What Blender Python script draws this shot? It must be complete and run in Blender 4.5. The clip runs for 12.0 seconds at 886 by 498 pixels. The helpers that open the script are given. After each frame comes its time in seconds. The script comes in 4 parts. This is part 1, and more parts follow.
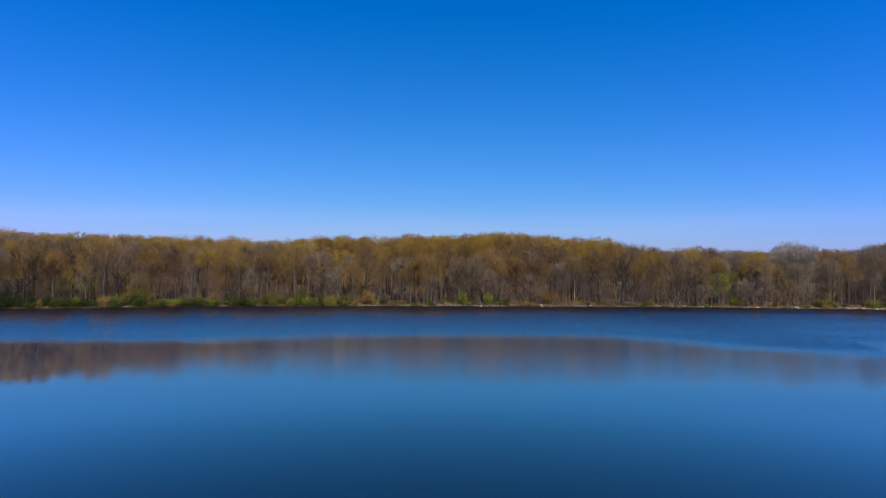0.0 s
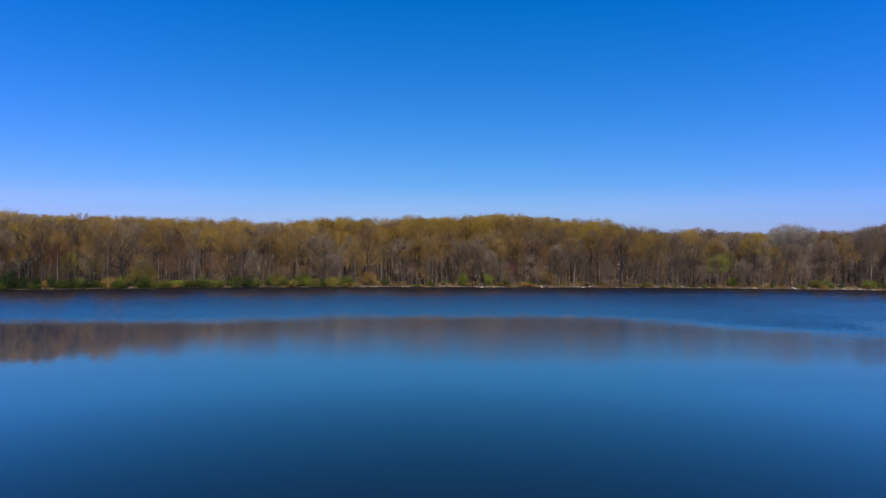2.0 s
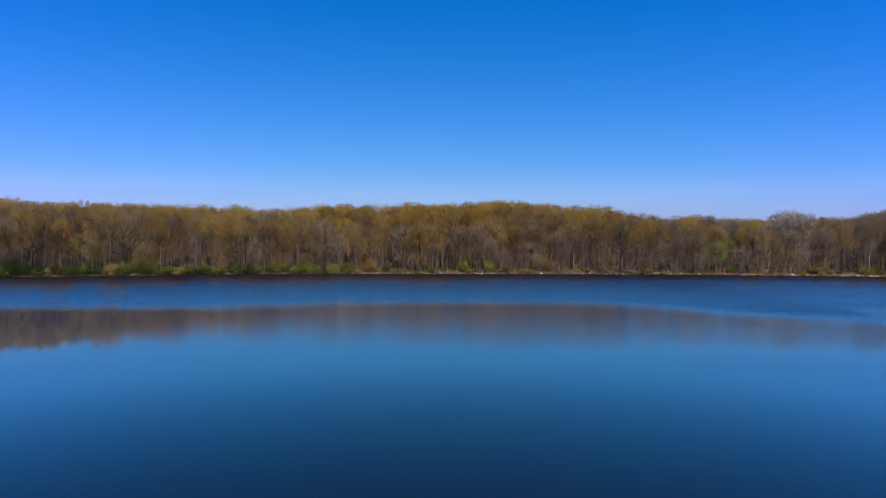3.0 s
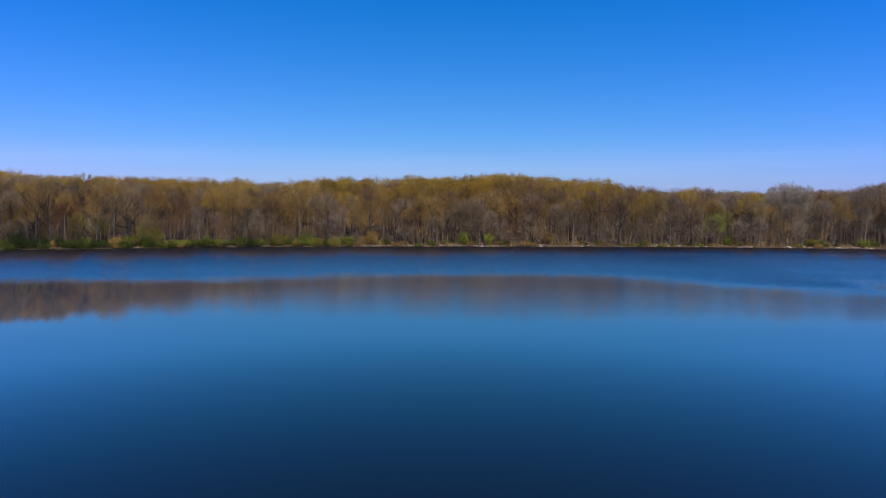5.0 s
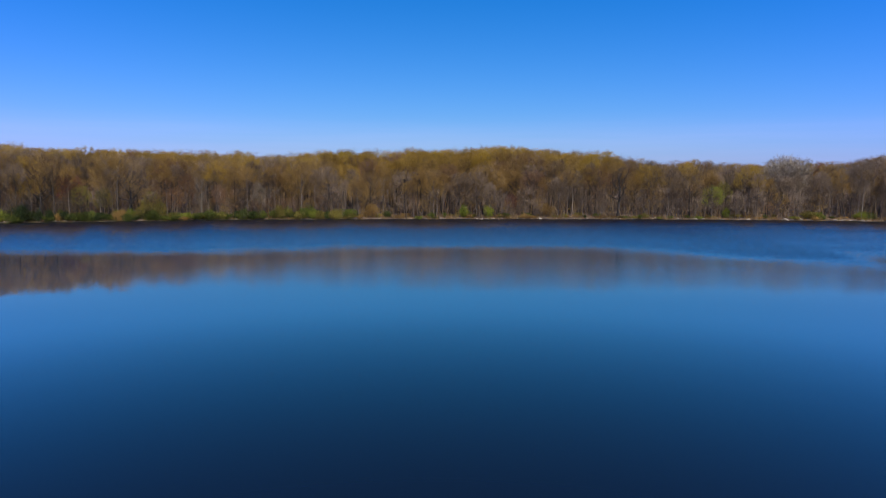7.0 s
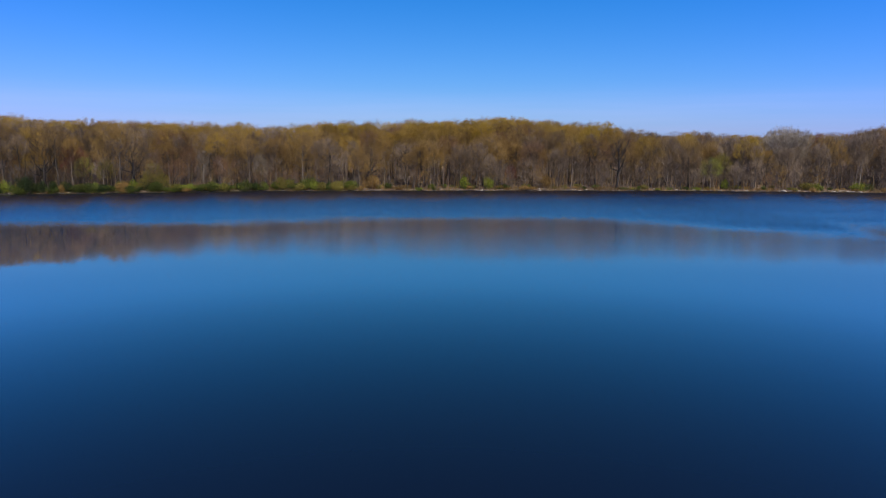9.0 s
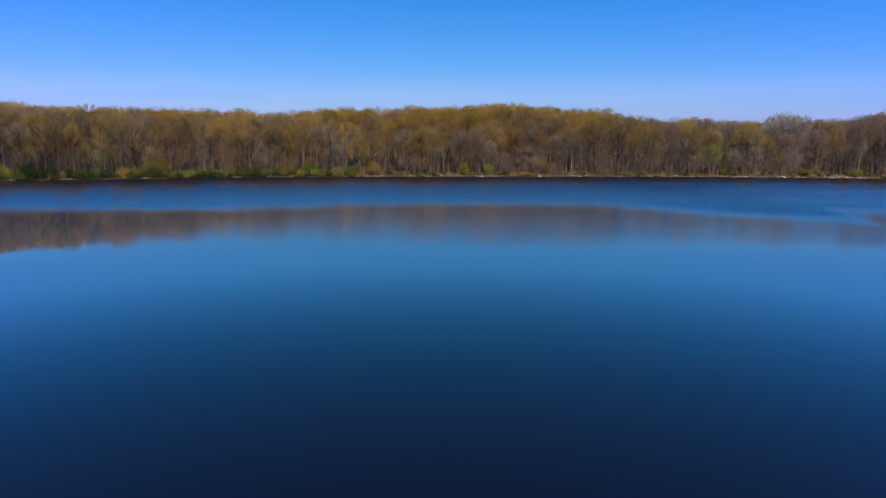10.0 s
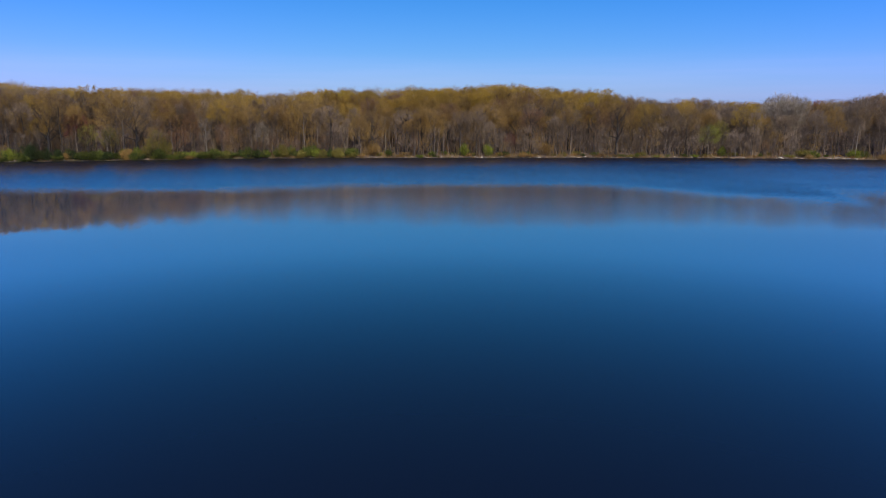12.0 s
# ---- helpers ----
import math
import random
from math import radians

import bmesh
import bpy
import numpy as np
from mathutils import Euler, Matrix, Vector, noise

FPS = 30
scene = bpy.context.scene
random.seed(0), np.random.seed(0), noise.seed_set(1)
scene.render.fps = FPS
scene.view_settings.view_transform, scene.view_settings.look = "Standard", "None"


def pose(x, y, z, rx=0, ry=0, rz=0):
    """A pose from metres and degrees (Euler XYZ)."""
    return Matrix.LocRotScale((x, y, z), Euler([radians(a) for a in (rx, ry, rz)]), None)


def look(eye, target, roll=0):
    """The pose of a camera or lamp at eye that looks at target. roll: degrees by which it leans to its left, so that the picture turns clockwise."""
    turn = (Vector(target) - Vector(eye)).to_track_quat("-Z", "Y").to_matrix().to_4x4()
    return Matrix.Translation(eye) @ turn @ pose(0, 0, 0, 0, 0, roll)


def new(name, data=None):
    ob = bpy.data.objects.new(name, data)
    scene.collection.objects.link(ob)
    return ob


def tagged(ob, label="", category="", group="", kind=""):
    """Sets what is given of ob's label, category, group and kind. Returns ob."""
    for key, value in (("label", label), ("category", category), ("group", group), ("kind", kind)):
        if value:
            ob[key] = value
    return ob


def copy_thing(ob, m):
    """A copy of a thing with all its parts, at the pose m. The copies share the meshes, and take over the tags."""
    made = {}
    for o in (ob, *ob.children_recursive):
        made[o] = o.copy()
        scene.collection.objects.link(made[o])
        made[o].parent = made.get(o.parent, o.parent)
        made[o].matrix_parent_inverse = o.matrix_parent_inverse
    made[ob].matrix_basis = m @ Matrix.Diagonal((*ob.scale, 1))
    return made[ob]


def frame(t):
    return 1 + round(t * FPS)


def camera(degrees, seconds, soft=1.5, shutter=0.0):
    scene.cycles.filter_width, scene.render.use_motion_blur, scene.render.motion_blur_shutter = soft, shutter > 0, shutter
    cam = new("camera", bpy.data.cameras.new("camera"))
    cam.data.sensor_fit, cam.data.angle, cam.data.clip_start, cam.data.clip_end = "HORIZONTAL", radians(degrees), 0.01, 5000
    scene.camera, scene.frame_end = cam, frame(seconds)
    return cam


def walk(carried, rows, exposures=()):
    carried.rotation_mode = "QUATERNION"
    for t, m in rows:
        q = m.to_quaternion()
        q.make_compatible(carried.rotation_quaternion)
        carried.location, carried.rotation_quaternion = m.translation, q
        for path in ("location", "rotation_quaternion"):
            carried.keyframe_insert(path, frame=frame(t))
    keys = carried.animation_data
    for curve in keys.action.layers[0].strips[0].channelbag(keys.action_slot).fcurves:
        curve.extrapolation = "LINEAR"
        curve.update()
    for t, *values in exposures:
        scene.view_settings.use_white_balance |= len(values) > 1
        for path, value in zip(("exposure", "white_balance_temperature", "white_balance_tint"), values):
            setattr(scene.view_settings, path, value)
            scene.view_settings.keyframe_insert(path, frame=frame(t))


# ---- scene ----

# ------------------------------------------------------------------ camera
# a drone over the lake: it backs off about 12 m, climbs 1 m and tilts down
cam = camera(68.57, 12.0, soft=0.8)
PATH = [  # seconds, x, y, z, pitch, roll, yaw
    (0.0, 0.00, 0.00, 15.87, 0.50, 0.42, 0.00),
    (0.5, -0.15, -0.40, 15.89, 0.26, 0.42, -0.01),
    (1.0, -0.29, -0.81, 15.92, -0.11, 0.40, -0.04),
    (1.5, -0.42, -1.22, 15.96, -0.57, 0.40, -0.07),
    (2.0, -0.52, -1.64, 16.01, -1.17, 0.40, -0.08),
    (2.5, -0.59, -2.09, 16.06, -1.75, 0.37, -0.09),
    (3.0, -0.62, -2.57, 16.11, -2.35, 0.36, -0.08),
    (5.0, -0.60, -4.65, 16.33, -4.78, 0.32, -0.05),
    (5.5, -0.57, -5.19, 16.39, -5.38, 0.31, -0.04),
    (6.0, -0.53, -5.73, 16.45, -5.96, 0.30, -0.02),
    (6.5, -0.50, -6.28, 16.51, -6.58, 0.28, -0.01),
    (7.0, -0.47, -6.84, 16.56, -7.21, 0.27, 0.00),
    (9.0, -0.40, -9.04, 16.75, -9.72, 0.25, 0.04),
    (9.5, -0.40, -9.63, 16.80, -10.33, 0.25, 0.05),
    (10.0, -0.40, -10.22, 16.85, -10.93, 0.23, 0.04),
    (10.5, -0.40, -10.80, 16.90, -11.55, 0.20, 0.05),
    (11.0, -0.40, -11.37, 16.93, -12.08, 0.20, 0.05),
    (11.5, -0.38, -11.92, 16.96, -12.40, 0.21, 0.05),
    (12.0, -0.35, -12.45, 16.98, -12.56, 0.21, 0.06),
]
# the roll is the turn about the line of sight
walk(cam, [(t, pose(x, y, z, 90 + p, 0, w) @ pose(0, 0, 0, 0, 0, r)) for t, x, y, z, p, r, w in PATH],
     exposures=[(0.0, 0.06), (3.0, 0.07), (7.0, 0.10), (12.0, 0.12)])

# ------------------------------------------------------------------ sky and sun
SUN_ELEVATION, SUN_AZIMUTH = 60.0, 162.0   # clockwise from straight ahead (+y): behind the drone, a little to its right
world = bpy.data.worlds.new("sky")
scene.world = world
world.use_nodes = True
wn, wl = world.node_tree.nodes, world.node_tree.links
wn.clear()
sky = wn.new("ShaderNodeTexSky")
sky.sky_type = "NISHITA"
sky.sun_disc = False
sky.sun_elevation, sky.sun_rotation = radians(SUN_ELEVATION), radians(SUN_AZIMUTH)
sky.air_density, sky.dust_density, sky.ozone_density, sky.altitude = 1.0, 0.3, 3.0, 100
# a polarised, deeply blue spring sky: each colour of the plain sky gets its own gain, floor and contrast
SKY_STRENGTH = 0.10


def sky_maths(op, a, b=None):
    node = wn.new("ShaderNodeMath")
    node.operation = op
    for socket, v in zip(node.inputs, (a, b)):
        if isinstance(v, (int, float)):
            socket.default_value = v
        elif v is not None:
            wl.new(v, socket)
    return node.outputs[0]


split, merge = wn.new("ShaderNodeSeparateColor"), wn.new("ShaderNodeCombineColor")
wl.new(sky.outputs["Color"], split.inputs[0])
heading, compass = wn.new("ShaderNodeTexCoord"), wn.new("ShaderNodeSeparateXYZ")
wl.new(heading.outputs["Generated"], compass.inputs[0])
# the light is polarised most straight away from the sun, so the sky there is a deeper, greener blue than to either side
aside = sky_maths("MULTIPLY", compass.outputs["X"], compass.outputs["X"])
# a faint veil of high cloud low over the wood
drawn = wn.new("ShaderNodeMapping")
drawn.inputs["Scale"].default_value = (2.2, 2.2, 46.0)
drawn.inputs["Rotation"].default_value = (0.0, radians(-0.9), 0.0)
wl.new(heading.outputs["Generated"], drawn.inputs["Vector"])
wisps = wn.new("ShaderNodeTexNoise")
wisps.inputs["Scale"].default_value, wisps.inputs["Detail"].default_value = 1.0, 4.0
wl.new(drawn.outputs[0], wisps.inputs["Vector"])
low = wn.new("ShaderNodeMapRange")
low.interpolation_type = "SMOOTHSTEP"
for key, v in (("From Min", 0.045), ("From Max", 0.085), ("To Min", 1.0), ("To Max", 0.0)):
    low.inputs[key].default_value = v
wl.new(compass.outputs["Z"], low.inputs["Value"])
veil = sky_maths("MULTIPLY", low.outputs[0], sky_maths("SUBTRACT", wisps.outputs["Fac"], 0.28))
# for each colour: floor, contrast, gain, how much more of it to either side, share of the veil
for i, (floor_, power_, gain_, sideways, white) in enumerate(((0.135, 1.28, 0.58, 0.48, 0.13), (0.0, 1.0, 0.622, 0.02, 0.06), (0.0, 0.80, 1.13, 0.58, 0.10))):
    step = sky_maths("MULTIPLY", split.outputs[i], 0.10)
    step = sky_maths("POWER", sky_maths("MAXIMUM", sky_maths("SUBTRACT", step, floor_), 0.0), power_)
    step = sky_maths("MULTIPLY", step, sky_maths("MULTIPLY", sky_maths("ADD", sky_maths("MULTIPLY", aside, sideways), 1.0), gain_))
    step = sky_maths("ADD", step, sky_maths("MULTIPLY", veil, white))
    wl.new(sky_maths("MULTIPLY", step, 1.0 / SKY_STRENGTH), merge.inputs[i])
back = wn.new("ShaderNodeBackground")
back.inputs["Strength"].default_value = SKY_STRENGTH
wout = wn.new("ShaderNodeOutputWorld")
wl.new(merge.outputs[0], back.inputs["Color"])
wl.new(back.outputs["Background"], wout.inputs["Surface"])

sun_data = bpy.data.lights.new("sun", "SUN")
sun_data.energy, sun_data.angle, sun_data.color = 5.0, radians(0.5), (1.0, 0.92, 0.78)
sun = new("sun", sun_data)
_a, _e = radians(SUN_AZIMUTH), radians(SUN_ELEVATION)
sun.matrix_world = look((math.sin(_a) * math.cos(_e) * 300, math.cos(_a) * math.cos(_e) * 300, math.sin(_e) * 300), (0, 0, 0))


# ------------------------------------------------------------------ materials
def nodes_of(name):
    m = bpy.data.materials.new(name)
    m.use_nodes = True
    n, l = m.node_tree.nodes, m.node_tree.links
    b = n["Principled BSDF"]
    return m, n, l, b


def value_noise(n, l, vec, scale, detail=3.0, rough=0.55):
    t = n.new("ShaderNodeTexNoise")
    t.inputs["Scale"].default_value, t.inputs["Detail"].default_value, t.inputs["Roughness"].default_value = scale, detail, rough
    if vec is not None:
        l.new(vec, t.inputs["Vector"])
    return t


def maths(n, l, op, a, b=None, c=None, clamp=False):
    m = n.new("ShaderNodeMath")
    m.operation, m.use_clamp = op, clamp
    for socket, v in zip(m.inputs, (a, b, c)):
        if v is None:
            continue
        if isinstance(v, (int, float)):
            socket.default_value = v
        else:
            l.new(v, socket)
    return m.outputs[0]


def span(n, l, v, a, b, c=0.0, d=1.0, smooth=True):
    m = n.new("ShaderNodeMapRange")
    m.interpolation_type = "SMOOTHSTEP" if smooth else "LINEAR"
    for k, x in zip(("From Min", "From Max", "To Min", "To Max"), (a, b, c, d)):
        m.inputs[k].default_value = x
    l.new(v, m.inputs["Value"])
    return m.outputs[0]


def ramp(n, l, v, stops):
    r = n.new("ShaderNodeValToRGB")
    while len(r.color_ramp.elements) < len(stops):
        r.color_ramp.elements.new(0.5)
    for e, (p, c) in zip(r.color_ramp.elements, stops):
        e.position, e.color = p, (*c, 1)
    l.new(v, r.inputs[0])
    return r.outputs[0]


def leaf_material(name, dark, mid, light, through_light=0.36):
    """Buds and young leaves: tone varies from clump to clump, from tree to tree and in soft patches."""
    m, n, l, b = nodes_of(name)
    geo, info = n.new("ShaderNodeNewGeometry"), n.new("ShaderNodeObjectInfo")
    patch = value_noise(n, l, geo.outputs["Position"], 0.17, 3.0)
    v = maths(n, l, "MULTIPLY_ADD", geo.outputs["Random Per Island"], 0.16, 0.14)
    v = maths(n, l, "ADD", v, maths(n, l, "MULTIPLY", info.outputs["Random"], 0.46))
    v = maths(n, l, "ADD", v, maths(n, l, "MULTIPLY_ADD", patch.outputs["Fac"], 1.5, -0.68))
    col = ramp(n, l, v, ((0.1, dark), (0.5, mid), (0.9, light)))
    l.new(col, b.inputs["Base Color"])
    b.inputs["Roughness"].default_value = 0.7
    b.inputs["Specular IOR Level"].default_value = 0.25
    tr = n.new("ShaderNodeBsdfTranslucent")
    l.new(col, tr.inputs["Color"])
    mix = n.new("ShaderNodeMixShader")
    mix.inputs[0].default_value = through_light
    l.new(b.outputs[0], mix.inputs[1])
    l.new(tr.outputs[0], mix.inputs[2])
    l.new(mix.outputs[0], n["Material Output"].inputs["Surface"])
    return m


def bark_material(name, dark, light):
    m, n, l, b = nodes_of(name)
    geo, info = n.new("ShaderNodeNewGeometry"), n.new("ShaderNodeObjectInfo")
    coord = n.new("ShaderNodeTexCoord")
    mp = n.new("ShaderNodeMapping")
    mp.inputs["Scale"].default_value = (6, 6, 0.9)
    l.new(coord.outputs["Object"], mp.inputs["Vector"])
    grain = value_noise(n, l, mp.outputs[0], 1.0, 4.0)
    patch = value_noise(n, l, geo.outputs["Position"], 0.5, 2.0)
    v = maths(n, l, "ADD", maths(n, l, "MULTIPLY", grain.outputs["Fac"], 0.5), maths(n, l, "MULTIPLY", patch.outputs["Fac"], 0.4))
    v = maths(n, l, "ADD", v, maths(n, l, "MULTIPLY_ADD", info.outputs["Random"], 0.4, -0.2))
    l.new(ramp(n, l, v, ((0.2, dark), (0.75, light))), b.inputs["Base Color"])
    b.inputs["Roughness"].default_value = 0.85
    bump = n.new("ShaderNodeBump")
    bump.inputs["Strength"].default_value, bump.inputs["Distance"].default_value = 0.6, 0.03
    l.new(grain.outputs["Fac"], bump.inputs["Height"])
    l.new(bump.outputs[0], b.inputs["Normal"])
    return m


BARK_GREY = bark_material("grey bark", (0.04, 0.029, 0.021), (0.21, 0.16, 0.12))
BARK_DARK = bark_material("dark bark", (0.013, 0.010, 0.008), (0.04, 0.030, 0.023))
BARK_PALE = bark_material("pale bark", (0.12, 0.098, 0.076), (0.30, 0.255, 0.20))

LEAVES = {
    "ochre": leaf_material("ochre buds", (0.16, 0.095, 0.016), (0.33, 0.203, 0.036), (0.46, 0.298, 0.055)),
    "gold": leaf_material("golden buds", (0.18, 0.108, 0.013), (0.325, 0.203, 0.024), (0.42, 0.28, 0.036)),
    "tan": leaf_material("tan buds", (0.135, 0.080, 0.025), (0.275, 0.166, 0.05), (0.39, 0.247, 0.078)),
    "rust": leaf_material("rust buds", (0.115, 0.062, 0.031), (0.22, 0.118, 0.057), (0.31, 0.175, 0.085)),
    "olive": leaf_material("olive buds", (0.09, 0.074, 0.014), (0.165, 0.137, 0.027), (0.25, 0.21, 0.045)),
    "red": leaf_material("red maple buds", (0.10, 0.03, 0.024), (0.19, 0.055, 0.038), (0.26, 0.09, 0.055)),
    "grey": leaf_material("grey twigs", (0.075, 0.052, 0.033), (0.175, 0.124, 0.079), (0.275, 0.20, 0.133), 0.0),
    "silver": leaf_material("silver twigs", (0.14, 0.113, 0.082), (0.25, 0.205, 0.15), (0.345, 0.29, 0.215), 0.0),
    "lime": leaf_material("fresh green leaves", (0.10, 0.122, 0.015), (0.195, 0.22, 0.024), (0.31, 0.33, 0.045)),
    "green": leaf_material("shrub leaves", (0.032, 0.042, 0.008), (0.07, 0.088, 0.013), (0.14, 0.16, 0.024)),
    "pine": leaf_material("dark evergreen leaves", (0.012, 0.022, 0.006), (0.028, 0.046, 0.010), (0.055, 0.082, 0.018)),
}

LEAVES["slender_tan"], LEAVES["slender_grey"] = LEAVES["tan"], LEAVES["grey"]
LEAVES["bare"] = leaf_material("dark twigs", (0.045, 0.032, 0.022), (0.09, 0.063, 0.043), (0.15, 0.11, 0.077), 0.0)


def ground_material():
    m, n, l, b = nodes_of("leaf litter")
    geo = n.new("ShaderNodeNewGeometry")
    big = value_noise(n, l, geo.outputs["Position"], 0.12, 3.0)
    small = value_noise(n, l, geo.outputs["Position"], 2.5, 5.0, 0.7)
    v = maths(n, l, "ADD", maths(n, l, "MULTIPLY", big.outputs["Fac"], 0.5), maths(n, l, "MULTIPLY", small.outputs["Fac"], 0.5))
    col = ramp(n, l, v, ((0.34, (0.03, 0.021, 0.014)), (0.5, (0.085, 0.054, 0.034)), (0.66, (0.19, 0.125, 0.08))))
    # lowest few centimetres: wet earth, painted darker to stand for the waterline's dark reflection
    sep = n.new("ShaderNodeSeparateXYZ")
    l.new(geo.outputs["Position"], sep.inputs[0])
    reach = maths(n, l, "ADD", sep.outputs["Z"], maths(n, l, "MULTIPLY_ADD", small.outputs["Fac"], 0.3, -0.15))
    wet_edge_shade = n.new("ShaderNodeMix")
    wet_edge_shade.data_type = "RGBA"
    l.new(span(n, l, reach, 0.10, 0.24), wet_edge_shade.inputs[0])
    wet_edge_shade.inputs[6].default_value = (0.022, 0.016, 0.011, 1)
    l.new(col, wet_edge_shade.inputs[7])
    l.new(wet_edge_shade.outputs[2], b.inputs["Base Color"])
    b.inputs["Roughness"].default_value = 0.9
    bump = n.new("ShaderNodeBump")
    bump.inputs["Distance"].default_value = 0.15
    l.new(small.outputs["Fac"], bump.inputs["Height"])
    l.new(bump.outputs[0], b.inputs["Normal"])
    return m


def rock_material():
    m, n, l, b = nodes_of("pale shore rock")
    geo, info = n.new("ShaderNodeNewGeometry"), n.new("ShaderNodeObjectInfo")
    t = value_noise(n, l, geo.outputs["Position"], 3.0, 5.0, 0.65)
    v = maths(n, l, "ADD", maths(n, l, "MULTIPLY", t.outputs["Fac"], 0.8), maths(n, l, "MULTIPLY_ADD", info.outputs["Random"], 0.5, -0.2))
    l.new(ramp(n, l, v, ((0.25, (0.13, 0.10, 0.075)), (0.5, (0.31, 0.255, 0.19)), (0.8, (0.58, 0.52, 0.42)))), b.inputs["Base Color"])
    b.inputs["Roughness"].default_value = 0.85
    bump = n.new("ShaderNodeBump")
    bump.inputs["Distance"].default_value = 0.05
    l.new(t.outputs["Fac"], bump.inputs["Height"])
    l.new(bump.outputs[0], b.inputs["Normal"])
    return m


def water_material():
    """Dark lake water. Wind ruffles it in a wide lane off the far bank; the near water is almost a mirror."""
    m, n, l, b = nodes_of("lake water")
    geo = n.new("ShaderNodeNewGeometry")
    sep = n.new("ShaderNodeSeparateXYZ")
    l.new(geo.outputs["Position"], sep.inputs[0])
    x, y = sep.outputs["X"], sep.outputs["Y"]
    # slow wandering of the lane's edges, drawn out along the bank
    mp = n.new("ShaderNodeMapping")
    mp.inputs["Scale"].default_value = (0.02, 0.06, 0.0)
    l.new(geo.outputs["Position"], mp.inputs["Vector"])
    wander = value_noise(n, l, mp.outputs[0], 1.0, 4.0)
    w = maths(n, l, "MULTIPLY_ADD", wander.outputs["Fac"], 16.0, -8.0)
    yw = maths(n, l, "ADD", y, w)
    near_edge = maths(n, l, "SUBTRACT", span(n, l, x, -70.0, -12.0, 105.0, 115.0), span(n, l, x, 16.0, 80.0, 0.0, 27.0))
    near_edge = maths(n, l, "ADD", near_edge, span(n, l, x, 73.0, 80.0, 0.0, 12.0))   # a still corner past the lane
    softness = span(n, l, x, -60.0, 60.0, 15.0, 28.0)
    lane_near = maths(n, l, "DIVIDE", maths(n, l, "SUBTRACT", yw, near_edge), softness, clamp=True)
    far_edge = maths(n, l, "SUBTRACT", span(n, l, x, -130.0, -20.0, 196.0, 209.0), span(n, l, x, 36.0, 88.0, 0.0, 66.0))
    lane_far = maths(n, l, "DIVIDE", maths(n, l, "SUBTRACT", far_edge, yw), span(n, l, x, 30.0, 80.0, 6.0, 22.0), clamp=True)
    mp3 = n.new("ShaderNodeMapping")
    mp3.inputs["Scale"].default_value = (1.0, 1.5, 0.0)
    l.new(geo.outputs["Position"], mp3.inputs["Vector"])
    cats = value_noise(n, l, mp3.outputs[0], 1.0, 5.0, 0.7)
    broken = maths(n, l, "MULTIPLY_ADD", cats.outputs["Fac"], 1.6, -1.3)
    lane_near = maths(n, l, "MULTIPLY_ADD", maths(n, l, "ADD", lane_near, broken), 1.55, 0.5, clamp=True)
    lane_far = maths(n, l, "MULTIPLY_ADD", maths(n, l, "ADD", lane_far, broken), 2.5, 0.5, clamp=True)
    # in the bay beyond, past the point, the wind is lighter but not still
    lane_far = maths(n, l, "MAXIMUM", lane_far, maths(n, l, "MULTIPLY", span(n, l, x, 20.0, 38.0), span(n, l, wander.outputs["Fac"], 0.35, 0.65, 0.92, 1.0)))
    lane = maths(n, l, "MULTIPLY", lane_near, lane_far)
    # small ruffled flecks scattered over the calmer water on this side of the lane
    mp4 = n.new("ShaderNodeMapping")
    mp4.inputs["Scale"].default_value = (0.8, 3.2, 0.0)
    l.new(geo.outputs["Position"], mp4.inputs["Vector"])
    fleck = value_noise(n, l, mp4.outputs[0], 1.0, 4.0, 0.7)
    share = maths(n, l, "MULTIPLY", span(n, l, y, 72.0, 92.0), span(n, l, x, -60.0, -12.0, 0.0, 0.16))
    share = maths(n, l, "MULTIPLY", share, span(n, l, y, 125.0, 150.0, 1.0, 0.0))
    fleck = maths(n, l, "MULTIPLY", maths(n, l, "MULTIPLY_ADD", fleck.outputs["Fac"], 6.0, -2.5, clamp=True), share)
    lane = maths(n, l, "MAXIMUM", lane, maths(n, l, "MULTIPLY", fleck, 1.6, clamp=True))
    # slopes of the ripples, straight from noise in metres: long ones in the lane, a faint shiver elsewhere
    mp2 = n.new("ShaderNodeMapping")
    mp2.inputs["Scale"].default_value = (1.0, 1.6, 1.0)
    l.new(geo.outputs["Position"], mp2.inputs["Vector"])
    shiver = value_noise(n, l, mp2.outputs[0], 14.0, 1.0)
    swell = value_noise(n, l, mp2.outputs[0], 1.8, 4.0, 0.65)
    slope = n.new("ShaderNodeMix")
    slope.data_type = "RGBA"
    catspaw = maths(n, l, "MULTIPLY", span(n, l, x, -35.0, 25.0, 0.0, 0.07), span(n, l, wander.outputs["Fac"], 0.35, 0.65))
    l.new(maths(n, l, "MAXIMUM", lane, catspaw), slope.inputs[0])
    l.new(shiver.outputs["Color"], slope.inputs[6])
    l.new(swell.outputs["Color"], slope.inputs[7])
    centred = n.new("ShaderNodeVectorMath")
    centred.operation = "SUBTRACT"
    l.new(slope.outputs[2], centred.inputs[0])
    centred.inputs[1].default_value = (0.5, 0.5, 0.5)
    stir = maths(n, l, "MULTIPLY", span(n, l, x, -78.0, 40.0, 0.010, 0.15), span(n, l, x, 71.0, 77.0, 1.0, 0.15))
    breath = maths(n, l, "MULTIPLY_ADD", stir, span(n, l, y, 62.0, 92.0), 0.006)
    amount = maths(n, l, "MULTIPLY_ADD", lane, 1.0, breath)
    scaled = n.new("ShaderNodeVectorMath")
    scaled.operation = "SCALE"
    l.new(centred.outputs[0], scaled.inputs[0])
